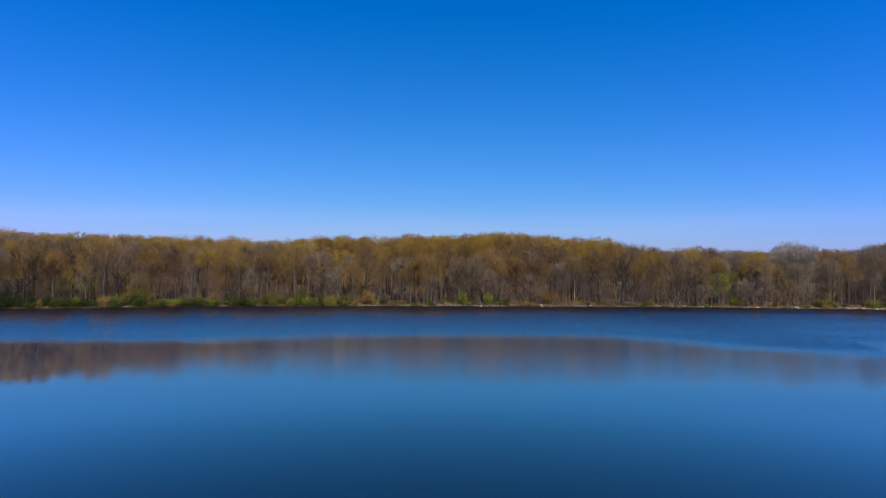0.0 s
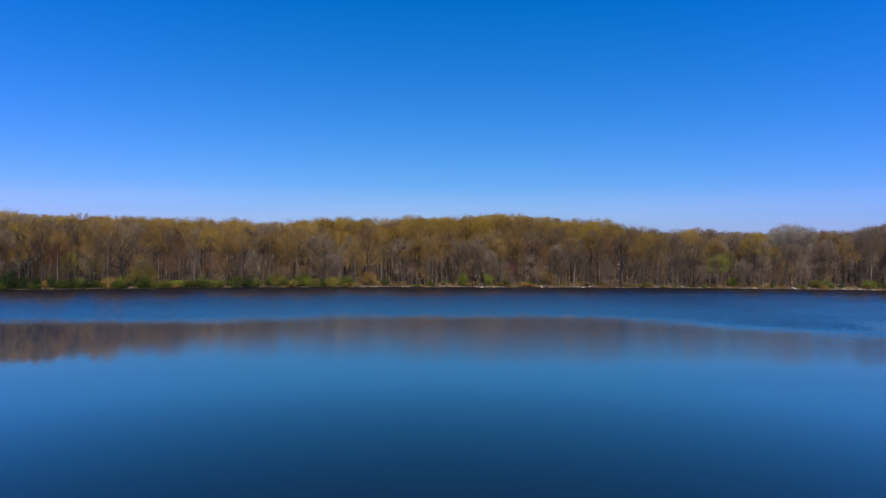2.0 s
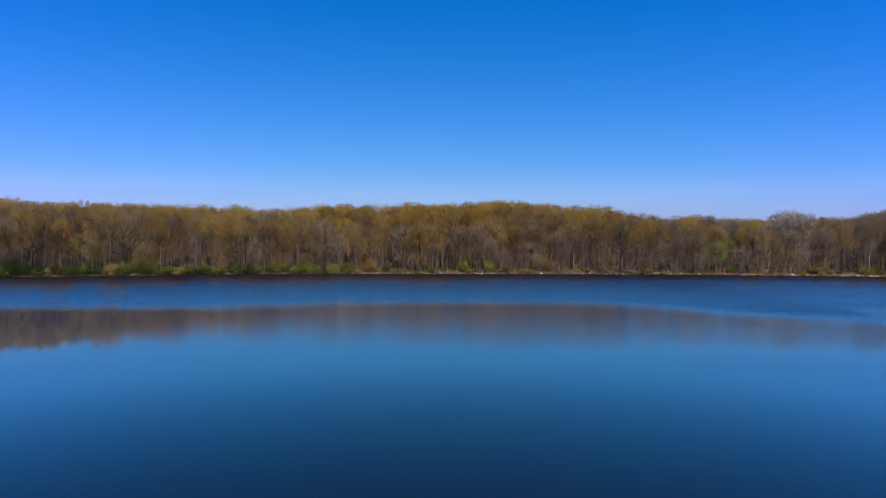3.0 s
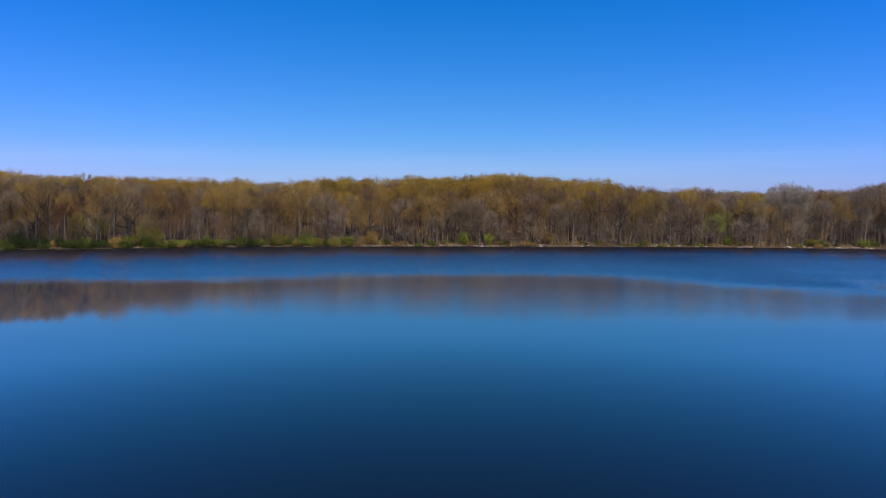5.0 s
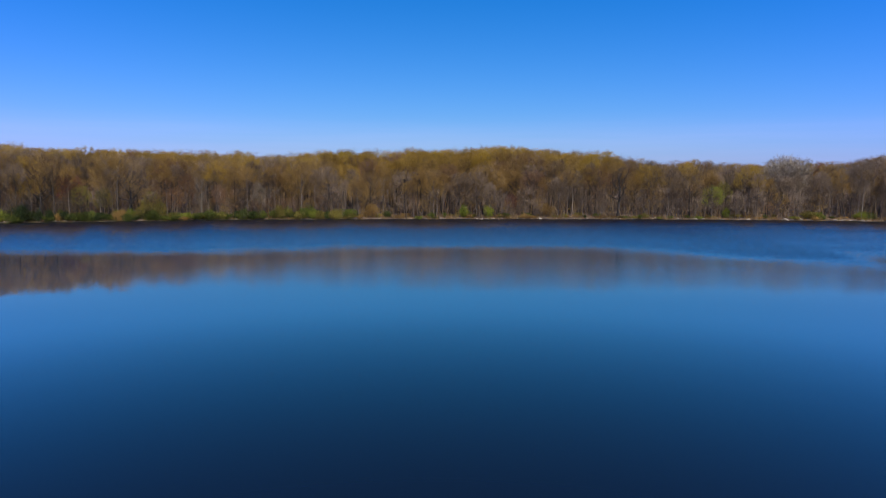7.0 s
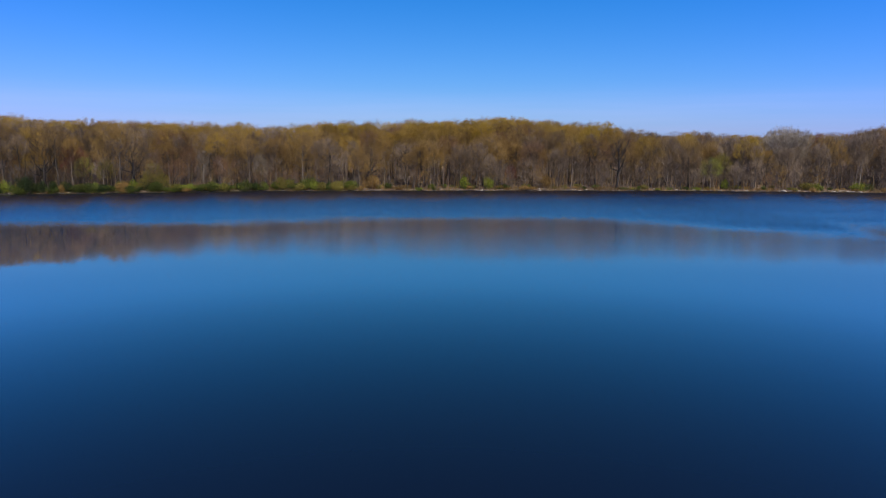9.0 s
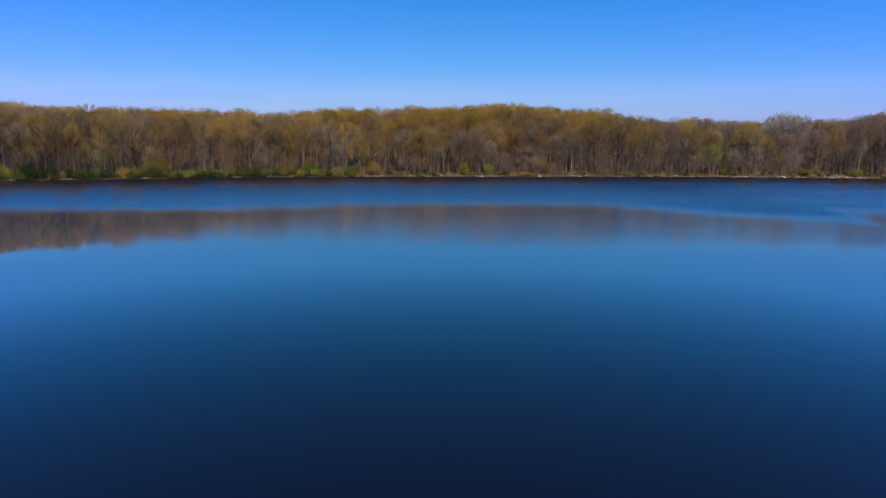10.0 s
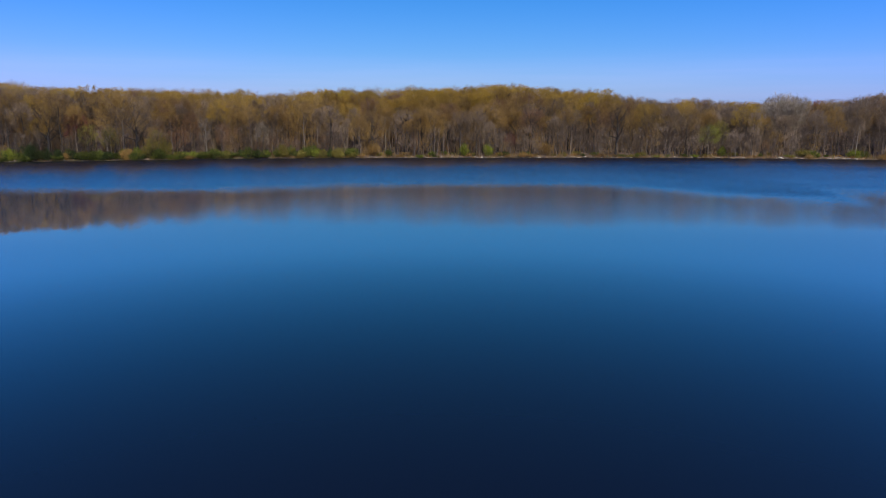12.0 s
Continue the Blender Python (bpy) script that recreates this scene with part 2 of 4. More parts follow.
    l.new(amount, scaled.inputs["Scale"])
    # of the lane's ripples only the faces turned to the open lake are seen at this flat angle
    parts = n.new("ShaderNodeSeparateXYZ")
    l.new(scaled.outputs[0], parts.inputs[0])
    offshore = maths(n, l, "ADD", y, span(n, l, x, -130.0, -20.0, 24.0, 0.0))
    facing = maths(n, l, "MULTIPLY_ADD", maths(n, l, "ABSOLUTE", parts.outputs["Y"]), -0.72, span(n, l, offshore, 112.0, 192.0, -0.052, -0.185))
    facing = maths(n, l, "MULTIPLY_ADD", parts.outputs["Y"], 0.28, facing)
    facing = maths(n, l, "MULTIPLY", facing, span(n, l, x, -80.0, 0.0, 1.08, 0.97))
    facing = maths(n, l, "MULTIPLY", facing, maths(n, l, "MULTIPLY", span(n, l, offshore, 172.0, 198.0, 1.0, 1.45), span(n, l, x, 30.0, 70.0, 1.0, 1.25)))
    facing = maths(n, l, "MULTIPLY", facing, maths(n, l, "MULTIPLY_ADD", span(n, l, x, 15.0, 70.0, 0.0, 0.5), span(n, l, y, 100.0, 150.0, 1.0, 0.0), 1.0))
    # low waves running out of the lane lean the other way, and draw the wood's image out towards the open lake
    lapping = maths(n, l, "MULTIPLY", span(n, l, x, -10.0, 55.0, 0.006, 0.026), span(n, l, y, 70.0, 90.0))
    lapping = maths(n, l, "MULTIPLY", lapping, span(n, l, x, 71.0, 77.0, 1.0, 0.6))
    lapping = maths(n, l, "MAXIMUM", lapping, maths(n, l, "MULTIPLY", span(n, l, x, -58.0, -26.0, 0.009, 0.0), span(n, l, y, 60.0, 78.0)))
    sy = maths(n, l, "ADD", maths(n, l, "MULTIPLY", facing, lane), maths(n, l, "MULTIPLY", maths(n, l, "ADD", parts.outputs["Y"], lapping), maths(n, l, "SUBTRACT", 1.0, lane)))
    joined = n.new("ShaderNodeCombineXYZ")
    l.new(parts.outputs["X"], joined.inputs["X"])
    l.new(sy, joined.inputs["Y"])
    flat = n.new("ShaderNodeVectorMath")
    flat.operation = "MULTIPLY_ADD"
    l.new(joined.outputs[0], flat.inputs[0])
    flat.inputs[1].default_value = (0.35, 1, 0)
    flat.inputs[2].default_value = (0, 0, 1)
    unit = n.new("ShaderNodeVectorMath")
    unit.operation = "NORMALIZE"
    l.new(flat.outputs[0], unit.inputs[0])
    n.remove(b)
    body, gloss = n.new("ShaderNodeBsdfDiffuse"), n.new("ShaderNodeBsdfGlossy")
    body.inputs["Color"].default_value = (0.0026, 0.0038, 0.0100, 1)
    gloss.inputs["Color"].default_value = (0.95, 0.875, 0.66, 1)
    l.new(unit.outputs[0], gloss.inputs["Normal"])
    l.new(maths(n, l, "MULTIPLY_ADD", lane, 0.10, 0.010), gloss.inputs["Roughness"])
    fres = n.new("ShaderNodeFresnel")
    fres.inputs["IOR"].default_value = 1.333
    l.new(unit.outputs[0], fres.inputs["Normal"])
    shine = maths(n, l, "MULTIPLY", maths(n, l, "POWER", fres.outputs[0], 1.55), 6.85)
    shine = maths(n, l, "SMOOTH_MIN", shine, 0.88, 0.2)
    # the finest ripples scatter a little of the mirror image wide
    wide = n.new("ShaderNodeBsdfGlossy")
    wide.inputs["Color"].default_value, wide.inputs["Roughness"].default_value = (0.90, 0.74, 0.54, 1), 0.36
    both = n.new("ShaderNodeMixShader")
    l.new(span(n, l, x, -75.0, -25.0, 0.17, 0.24), both.inputs[0])
    l.new(gloss.outputs[0], both.inputs[1])
    l.new(wide.outputs[0], both.inputs[2])
    mix = n.new("ShaderNodeMixShader")
    l.new(shine, mix.inputs[0])
    l.new(body.outputs[0], mix.inputs[1])
    l.new(both.outputs[0], mix.inputs[2])
    l.new(mix.outputs[0], n["Material Output"].inputs["Surface"])
    return m


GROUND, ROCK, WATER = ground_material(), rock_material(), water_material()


# ------------------------------------------------------------------ lie of the land
SHORE_X = [-400, -140, -121, -93, -64, -31, 0, 37, 69, 98, 122, 140, 400]
SHORE_Y = [143, 175, 179.5, 186, 193.5, 197.5, 200, 202, 203, 202, 200, 198, 178]


def shore(x):
    """The far bank's waterline; small coves ride on the smooth line."""
    x = np.asarray(x, float)
    return np.interp(x, SHORE_X, SHORE_Y) + 0.5 * np.sin(x * 0.31) + 0.4 * np.sin(x * 0.83 + 1.0) + 0.3 * np.sin(x * 1.9 + 2.0)


def rise(x, s):
    """Height of the land s metres behind the waterline (below the water where s < 0)."""
    x, s = np.asarray(x, float), np.asarray(s, float)
    bank = 0.6 * np.clip(s / 2.5, 0, 1) ** 0.8 + 0.055 * np.clip(s - 3, 0, 95) + 0.10 * np.clip(s - 100, 0, 90)
    bumps = (0.18 * np.sin(x * 0.4 + s * 0.3) + 0.12 * np.sin(x * 1.1 - s * 0.7)) * np.clip(s / 6, 0, 1)
    return np.where(s > 0, bank + bumps, np.maximum(0.22 * s, -4.0))


def land(x, y):
    return float(rise(x, y - shore(x)))


def mesh_of(name, verts, faces, materials, index=None, smooth=False):
    me = bpy.data.meshes.new(name)
    me.from_pydata(verts, [], faces)
    for mat in materials:
        me.materials.append(mat)
    if index is not None:
        me.polygons.foreach_set("material_index", np.asarray(index, np.int32))
    if smooth:
        me.polygons.foreach_set("use_smooth", np.ones(len(me.polygons), bool))
    me.update()
    return me


def mesh_tris(name, verts, tris, materials, index=None):
    """A triangle mesh straight from arrays."""
    me = bpy.data.meshes.new(name)
    nv, nf = len(verts), len(tris)
    me.vertices.add(nv)
    me.vertices.foreach_set("co", np.asarray(verts, np.float32).ravel())
    me.loops.add(nf * 3)
    me.loops.foreach_set("vertex_index", np.asarray(tris, np.int32).ravel())
    me.polygons.add(nf)
    me.polygons.foreach_set("loop_start", np.arange(0, nf * 3, 3, dtype=np.int32))
    me.polygons.foreach_set("loop_total", np.full(nf, 3, np.int32))
    for mat in materials:
        me.materials.append(mat)
    if index is not None:
        me.polygons.foreach_set("material_index", np.asarray(index, np.int32))
    me.update(calc_edges=True)
    me.validate()
    return me


def build_ground():
    xs = np.concatenate([np.linspace(-3000, -190, 14), np.arange(-180, 181, 0.9), np.linspace(190, 3000, 14)])
    ss = np.concatenate([[-1500, -700, -450, -440, -300, -100, -40, -15, -6], np.arange(-4, 12, 0.7), np.arange(12, 120, 5.0), [140, 160, 190, 260, 500, 1200, 3200]])
    X, S = np.meshgrid(xs, ss)
    Y = shore(X) + S
    Z = rise(X, S)
    Z = np.where(S < -445, 1.5, Z)          # the near bank, far behind the drone
    V = np.stack([X, Y, Z], -1).reshape(-1, 3)
    nx = len(xs)
    F = [(j * nx + i, j * nx + i + 1, (j + 1) * nx + i + 1, (j + 1) * nx + i) for j in range(len(ss) - 1) for i in range(nx - 1)]
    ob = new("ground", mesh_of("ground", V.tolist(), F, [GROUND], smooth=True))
    return tagged(ob, "wooded ground of brown leaf litter sloping down to the lake", "ground", kind="structure")


def build_water():
    V = [(-3000, -400, 0), (3000, -400, 0), (3000, 240, 0), (-3000, 240, 0)]
    ob = new("water", mesh_of("water", V, [(0, 1, 2, 3)], [WATER]))
    return tagged(ob, "dark blue lake water, calm near and wind-ruffled off the bank", "lake", kind="structure")


build_ground()
build_water()


# ------------------------------------------------------------------ trees
def unit_rows(v):
    return v / np.maximum(np.linalg.norm(v, axis=-1, keepdims=True), 1e-9)


def tube(points, radii, sides):
    """A tapered tube along a polyline: vertices and triangles. A last radius of 0 closes to a point."""
    points, radii = np.asarray(points, float), np.asarray(radii, float)
    d = unit_rows(np.gradient(points, axis=0))
    ref = np.where(np.abs(d[:, 2:3]) > 0.9, np.array([[1.0, 0, 0]]), np.array([[0, 0, 1.0]]))
    a = unit_rows(np.cross(d, ref))
    b = np.cross(d, a)
    ang = np.arange(sides) * 2 * np.pi / sides
    ring = a[:, None] * np.cos(ang)[None, :, None] + b[:, None] * np.sin(ang)[None, :, None]
    V = (points[:, None] + ring * radii[:, None, None]).reshape(-1, 3)
    T = []
    for i in range(len(points) - 1):
        for k in range(sides):
            p, q = i * sides + k, i * sides + (k + 1) % sides
            T += [(p, q, q + sides), (p, q + sides, p + sides)]
    return V, np.array(T)


def join(pieces):
    V, T, o = [], [], 0
    for v, t in pieces:
        V.append(v)
        T.append(np.asarray(t) + o)
        o += len(v)
    return np.concatenate(V), np.concatenate(T)


def slivers(rng, base, direction, length, width):
    """Fine twigs: one long thin triangle each."""
    side = unit_rows(np.cross(direction, rng.normal(size=base.shape))) * width[:, None] * 0.5
    V = np.stack([base - side, base + side, base + direction * length[:, None]], 1).reshape(-1, 3)
    return V, np.arange(len(V)).reshape(-1, 3)


def leaf_clumps(rng, centre, size):
    """Small leaf clumps turned every way: one three-cornered flake each."""
    n = len(centre)
    a = unit_rows(rng.normal(size=(n, 3)))
    b = unit_rows(np.cross(a, rng.normal(size=(n, 3))))
    s, j = size[:, None], rng.uniform(-0.5, 0.5, (n, 1))
    V = np.stack([centre + a * s * 0.75, centre - a * s * 0.45 + b * s * 0.6, centre - a * s * (0.35 + 0.3 * j) - b * s * 0.6], 1).reshape(-1, 3)
    return V, np.arange(3 * n).reshape(-1, 3)


def bend(rng, start, direction, length, lift, steps, wobble):
    """A limb's polyline: sets off in a direction and lifts towards the light."""
    pts, d = [np.array(start, float)], np.array(direction, float)
    for _ in range(steps):
        d = d + np.array([0, 0, lift]) / steps + rng.normal(size=3) * wobble
        d /= np.linalg.norm(d)
        pts.append(pts[-1] + d * length / steps)
    return np.array(pts)


def grow(seed, height=18.0, spread=4.5, crown_base=0.44, limbs=13, fork=0.62, girth=0.28, lean=0.03, subs=5, twigs=5, thin=False):
    """A broadleaf tree in early spring: wood as triangles, and its twig tips (place, direction)."""
    rng = np.random.default_rng(seed)
    wood = []
    top = height * (0.93 if fork > 0.8 else fork + 0.22)
    n = 9
    k = np.linspace(0, 1, n)
    trunk = np.stack([np.cumsum(rng.normal(0, lean * height / n, n)), np.cumsum(rng.normal(0, lean * height / n, n)), k * top], -1)
    trunk[0, :2] = 0
    rad = girth * (1 - 0.82 * k) + girth * 0.45 * np.exp(-k * 28)
    trunk[0, 2] = -0.4
    wood.append(tube(trunk[[0, 1, 3, 5, 8]] if thin else trunk, rad[[0, 1, 3, 5, 8]] if thin else rad, 5 if thin else 7))
    tips, ways = [], []
    ga = rng.uniform(0, 6.28)
    for i in range(limbs):
        f = (i + rng.uniform(0, 0.8)) / limbs
        at = crown_base * 0.8 + (top / height - crown_base * 0.8) * f ** 0.85
        z = at * height
        p = np.array([np.interp(z, trunk[:, 2], trunk[:, 0]), np.interp(z, trunk[:, 2], trunk[:, 1]), z])
        r0 = np.interp(z, trunk[:, 2], rad) * rng.uniform(0.5, 0.7)
        ga += 2.4 + rng.normal(0, 0.35)
        out = spread * math.sqrt(max(0.1, 1 - (max(0, (at - 0.62)) / 0.48) ** 2)) * rng.uniform(0.7, 1.12)
        if at < crown_base + 0.08:
            out *= 0.7
        tilt = 0.45 + 0.9 * f + rng.normal(0, 0.15)
        d0 = np.array([math.cos(ga), math.sin(ga), tilt])
        d0 /= np.linalg.norm(d0)
        room = (height - z) * 0.95
        length = min(out * 1.25, room * 1.25 + 1.2)
        pts = bend(rng, p, d0, length, 0.55, 5, 0.10)
        wood.append(tube(pts[[0, 1, 3, 5]] if thin else pts, r0 * np.linspace(1, 0.25, 4 if thin else 6), 3 if thin else 4))
        for j in range(subs):
            g = rng.uniform(0.25, 1.0) if j else 1.0
            q = np.array([np.interp(g * 5, range(6), pts[:, c]) for c in range(3)])
            along = unit_rows(pts[min(5, int(g * 5) + 1)] - pts[max(0, int(g * 5) - 1)])
            d1 = along * 0.8 + rng.normal(size=3) * np.array([0.6, 0.6, 0.4]) + np.array([0, 0, 0.35])
            d1 /= np.linalg.norm(d1)
            l1 = length * rng.uniform(0.28, 0.5) * (1.15 - 0.4 * g)
            p1 = bend(rng, q, d1, l1, 0.4, 3, 0.16)
            if thin:
                wood.append(slivers(rng, p1[:1], unit_rows(p1[3:] - p1[:1]), np.linalg.norm(p1[3:] - p1[:1], axis=1), np.array([r0 * 0.6])))
            else:
                wood.append(tube(p1[[0, 1, 3]], r0 * 0.32 * np.array([1, 0.75, 0.25]), 3))
            for _ in range(twigs):
                g2 = rng.uniform(0.2, 1.0)
                q2 = np.array([np.interp(g2 * 3, range(4), p1[:, c]) for c in range(3)])
                d2 = unit_rows(p1[3] - p1[0]) * 0.7 + rng.normal(size=3) * 0.6 + np.array([0, 0, 0.3])
                d2 /= np.linalg.norm(d2)
                l2 = rng.uniform(0.7, 1.5)
                tips.append(q2 + d2 * l2)
                ways.append(d2)
                wood.append(slivers(rng, q2[None], d2[None], np.array([l2]), np.array([0.07])))
    V, T = join(wood)
    tips = np.array(tips)
    # to the wanted height and spread
    k = (height - 0.5) / np.percentile(tips[:, 2], 98)
    w = spread / np.percentile(np.linalg.norm(tips[:, :2], axis=1), 88)
    fit = np.array([w, w, k])
    own = np.array([1.0, 1.0, k])
    far_out = np.clip(np.linalg.norm(V[:, :2], axis=1, keepdims=True) / 1.0, 0, 1)
    V, tips = V * (own * (1 - far_out) + fit * far_out), tips * fit
    # the crown closes to a rounded, slightly lobed dome
    mid, lobe = np.array([0, 0, height * 0.58]), rng.uniform(0, 6.28, 3)

    def rounded(p):
        q = p - mid
        a = np.arctan2(q[:, 1], q[:, 0])
        size = 1 + 0.09 * np.sin(3 * a + lobe[0]) + 0.06 * np.sin(5 * a + lobe[1] + q[:, 2])
        axes = np.stack([spread * 1.12 * size, spread * 1.12 * size, np.full(len(p), height * 0.37) * (1 + 0.04 * np.sin(2 * a + lobe[2]))], -1)
        rho = np.linalg.norm(q / axes, axis=1)
        held = np.where(rho > 0.72, 0.72 + 0.28 * np.tanh((rho - 0.72) / 0.28), rho)
        keep = np.where((p[:, 2] > height * 0.3) & (rho > 0.72), held / np.maximum(rho, 1e-6), 1.0)
        return mid + q * keep[:, None]

    return rounded(V), T, rounded(tips), np.array(ways), rng, len(wood[0][0]), len(wood[0][1])


def crown_of(rng, tips, ways, leaf, twiglets, size, height, spread, fans=84, mid=0.64, tall=0.33, full=False):
    """The crown: brushes of fine twigs that fan out from the limbs to a rounded outline, with buds on their outer ends."""
    k = np.arange(fans) + 0.5
    z = 1 - (1.38 if full else 1.10) * k / fans
    a = k * 2.39996 + rng.uniform(0, 6.28)
    out = np.stack([np.cos(a) * np.sqrt(1 - z * z), np.sin(a) * np.sqrt(1 - z * z), z], -1)
    out = unit_rows(out + rng.normal(size=out.shape) * 0.13)
    heart = np.array([0, 0, height * mid])
    wide = spread * 1.12
    axes = np.where(out[:, 2:] > 0, np.array([[wide, wide, height * tall]]), np.array([[wide, wide, height * tall * (1.15 if full else 0.7)]]))
    swell = 1 + 0.09 * np.sin(3 * a + rng.uniform(0, 6)) + 0.06 * np.sin(7 * z + rng.uniform(0, 6))
    tip = heart + out * axes * (swell * rng.uniform(0.90, 1.04, fans))[:, None]
    root = heart + out * axes * [0.30, 0.30, 0.35] - np.stack([0 * z, 0 * z, height * tall * (0.62 - 0.32 * z)], -1)
    weight = np.clip((0.62 + 0.30 * out[:, 2]) if full else (0.42 + 0.62 * out[:, 2]), 0.12, 1.0) * rng.uniform(0.6, 1.3, fans)
    weight /= weight.sum()
    broad = 0.20 * spread + 0.25

    def brush(n):
        i = rng.choice(fans, n, p=weight)
        end = tip[i] + unit_rows(rng.normal(size=(n, 3))) * (broad * rng.uniform(0, 1, n) ** 0.6)[:, None] * [1.1, 1.1, 0.9]
        reach = np.linalg.norm((end - heart) / axes[i], axis=1)
        end = heart + (end - heart) * (np.minimum(reach, rng.uniform(0.96, 1.06, n)) / reach)[:, None]
        start = root[i] * 0.55 + end * 0.45 + rng.normal(size=(n, 3)) * 0.2
        start = start + (end - start) * rng.uniform(0, 0.8, (n, 1))
        return start, end

    pieces = []
    if twiglets:
        loose = twiglets // 5
        i = rng.integers(0, len(tips), loose)
        base = tips[i] - ways[i] * rng.uniform(0, 1.0, (loose, 1))
        d = unit_rows(ways[i] + rng.normal(size=(loose, 3)) * 0.5 + [0, 0, 0.3])
        pieces.append(slivers(rng, base, d, rng.uniform(0.5, 1.2, loose), rng.uniform(0.05, 0.08, loose)))
        n = twiglets - loose
        start, end = brush(n)
        way = end - start
        long = np.linalg.norm(way, axis=1)
        way = unit_rows(way + rng.normal(size=way.shape) * 0.32 * long[:, None])
        pieces.append(slivers(rng, start, way, np.minimum(long * 1.05, rng.uniform(0.6, 1.4, n)), rng.uniform(0.04, 0.075, n)))
    if leaf:
        tufts = max(12, leaf // 10)
        start, end = brush(tufts)
        c = start + (end - start) * rng.uniform(0.5, 1.02, (tufts, 1))
        i = rng.choice(tufts, leaf, p=(lambda w: w / w.sum())(rng.uniform(0.3, 1.7, tufts)))
        c = c[i] + rng.normal(size=(leaf, 3)) * (0.20 + 0.016 * spread) * [1.1, 1.1, 0.8]
        pieces.append(leaf_clumps(rng, c, rng.uniform(0.6, 1.3, leaf) * size))
    return join(pieces)


SHAPES = [
    dict(seed=11, spread=5.0, crown_base=0.42, limbs=16, fork=0.62),
    dict(seed=12, spread=4.4, crown_base=0.44, limbs=15, fork=0.66, girth=0.24),
    dict(seed=13, spread=5.6, crown_base=0.36, limbs=17, fork=0.55, girth=0.33),
    dict(seed=14, spread=4.0, crown_base=0.40, limbs=14, fork=0.70, girth=0.22, lean=0.05),
    dict(seed=15, spread=4.7, crown_base=0.38, limbs=16, fork=0.60, girth=0.27, lean=0.05),
    dict(seed=16, spread=5.3, crown_base=0.42, limbs=16, fork=0.58, girth=0.30),
    dict(seed=17, spread=2.7, crown_base=0.56, limbs=11, fork=0.74, girth=0.17, lean=0.025, subs=3, twigs=4),
    dict(seed=18, spread=2.4, crown_base=0.60, limbs=10, fork=0.76, girth=0.15, lean=0.035, subs=3, twigs=4),
    dict(seed=23, spread=5.4, crown_base=0.30, limbs=15, fork=0.60, girth=0.60, lean=0.06),
]
# foliage recipe: leaf clumps, fine twigs, clump size
KINDS = {
    "ochre": (4300, 1300, 0.135, "broad oak with ochre-yellow spring buds on the lake bank"),
    "gold": (5000, 1100, 0.140, "full-crowned tree with golden-yellow young leaves on the lake bank"),
    "tan": (2300, 1900, 0.118, "forest tree with thin tan-brown buds on the lake bank"),
    "rust": (2300, 1900, 0.118, "forest tree with sparse rust-brown buds on the lake bank"),
    "slender_tan": (1100, 900, 0.140, "slender straight-stemmed tree with a small tan-budded crown"),
    "slender_grey": (0, 1700, 0.300, "slender straight-stemmed bare grey tree near the water"),
    "bare": (0, 800, 0.300, "dark-limbed bare oak with open spreading branches on the bank"),
    "olive": (3300, 1400, 0.155, "small tree in soft olive-green bud on the lake bank"),
    "red": (3200, 1600, 0.140, "red maple with dull crimson buds among bare trees"),
    "grey": (0, 3000, 0.300, "bare grey-twigged tree still without leaves on the lake bank"),
    "silver": (500, 3000, 0.120, "tall bare tree with pale silvery twigs on the lake bank"),
    "lime": (2600, 1600, 0.150, "tree with thin fresh lime-green leaves on the lake bank"),
}
OPEN_KINDS = ("tan", "rust", "grey", "bare", "silver", "red", "olive", "lime")   # twigs all through the crown, not on its dome alone
grown, prototypes = {}, {}


def copy_scaled(ob, m):
    """A copy at the pose and size m, whatever the size of the first one."""
    return copy_thing(ob, m @ Matrix.Diagonal((1 / ob.scale.x, 1 / ob.scale.y, 1 / ob.scale.z, 1)))


def tree_meshes(shape, kind, bark):
    if shape not in grown:
        grown[shape] = grow(height=18.0, **SHAPES[shape])
    V, T, tips, ways, _, nv, nt = grown[shape]
    leaf, twiglets, size, _ = KINDS[kind]
    rng = np.random.default_rng(shape * 31 + len(kind) * 7 + leaf)
    cv, ct = crown_of(rng, tips, ways, leaf, twiglets, size, 18.0, SHAPES[shape]["spread"],
                      30 if shape in (6, 7) else 84, 0.70 if shape in (6, 7) else (0.58 if kind in OPEN_KINDS else 0.64), 0.27 if shape in (6, 7) else (0.38 if kind in OPEN_KINDS else 0.33), kind in OPEN_KINDS)
    return mesh_tris("trunk", V[:nv], T[:nt], [bark]), mesh_tris("branchwork", V[nv:], T[nt:] - nv, [bark]), mesh_tris("crown", cv, ct, [LEAVES[kind]])


def place_tree(shape, kind, bark, x, y, top, turn=0.0, wide=1.0, tilt=0.0):
    z = land(x, y)
    s = (top - z) / 18.0
    m = pose(x, y, z, 0, tilt, turn) @ Matrix.Diagonal((s * wide, s * wide, s, 1))
    key = (shape, kind, bark.name)
    if key in prototypes:
        return copy_scaled(prototypes[key], m)
    root = new("tree")
    for part_name, me in zip(("trunk", "branchwork", "crown"), tree_meshes(shape, kind, bark)):
        ob = new(part_name, me)
        ob.parent = root
    tagged(root, KINDS[kind][3], "tree", group="trees on the far bank")
    root.matrix_basis = m
    prototypes[key] = root
    return root


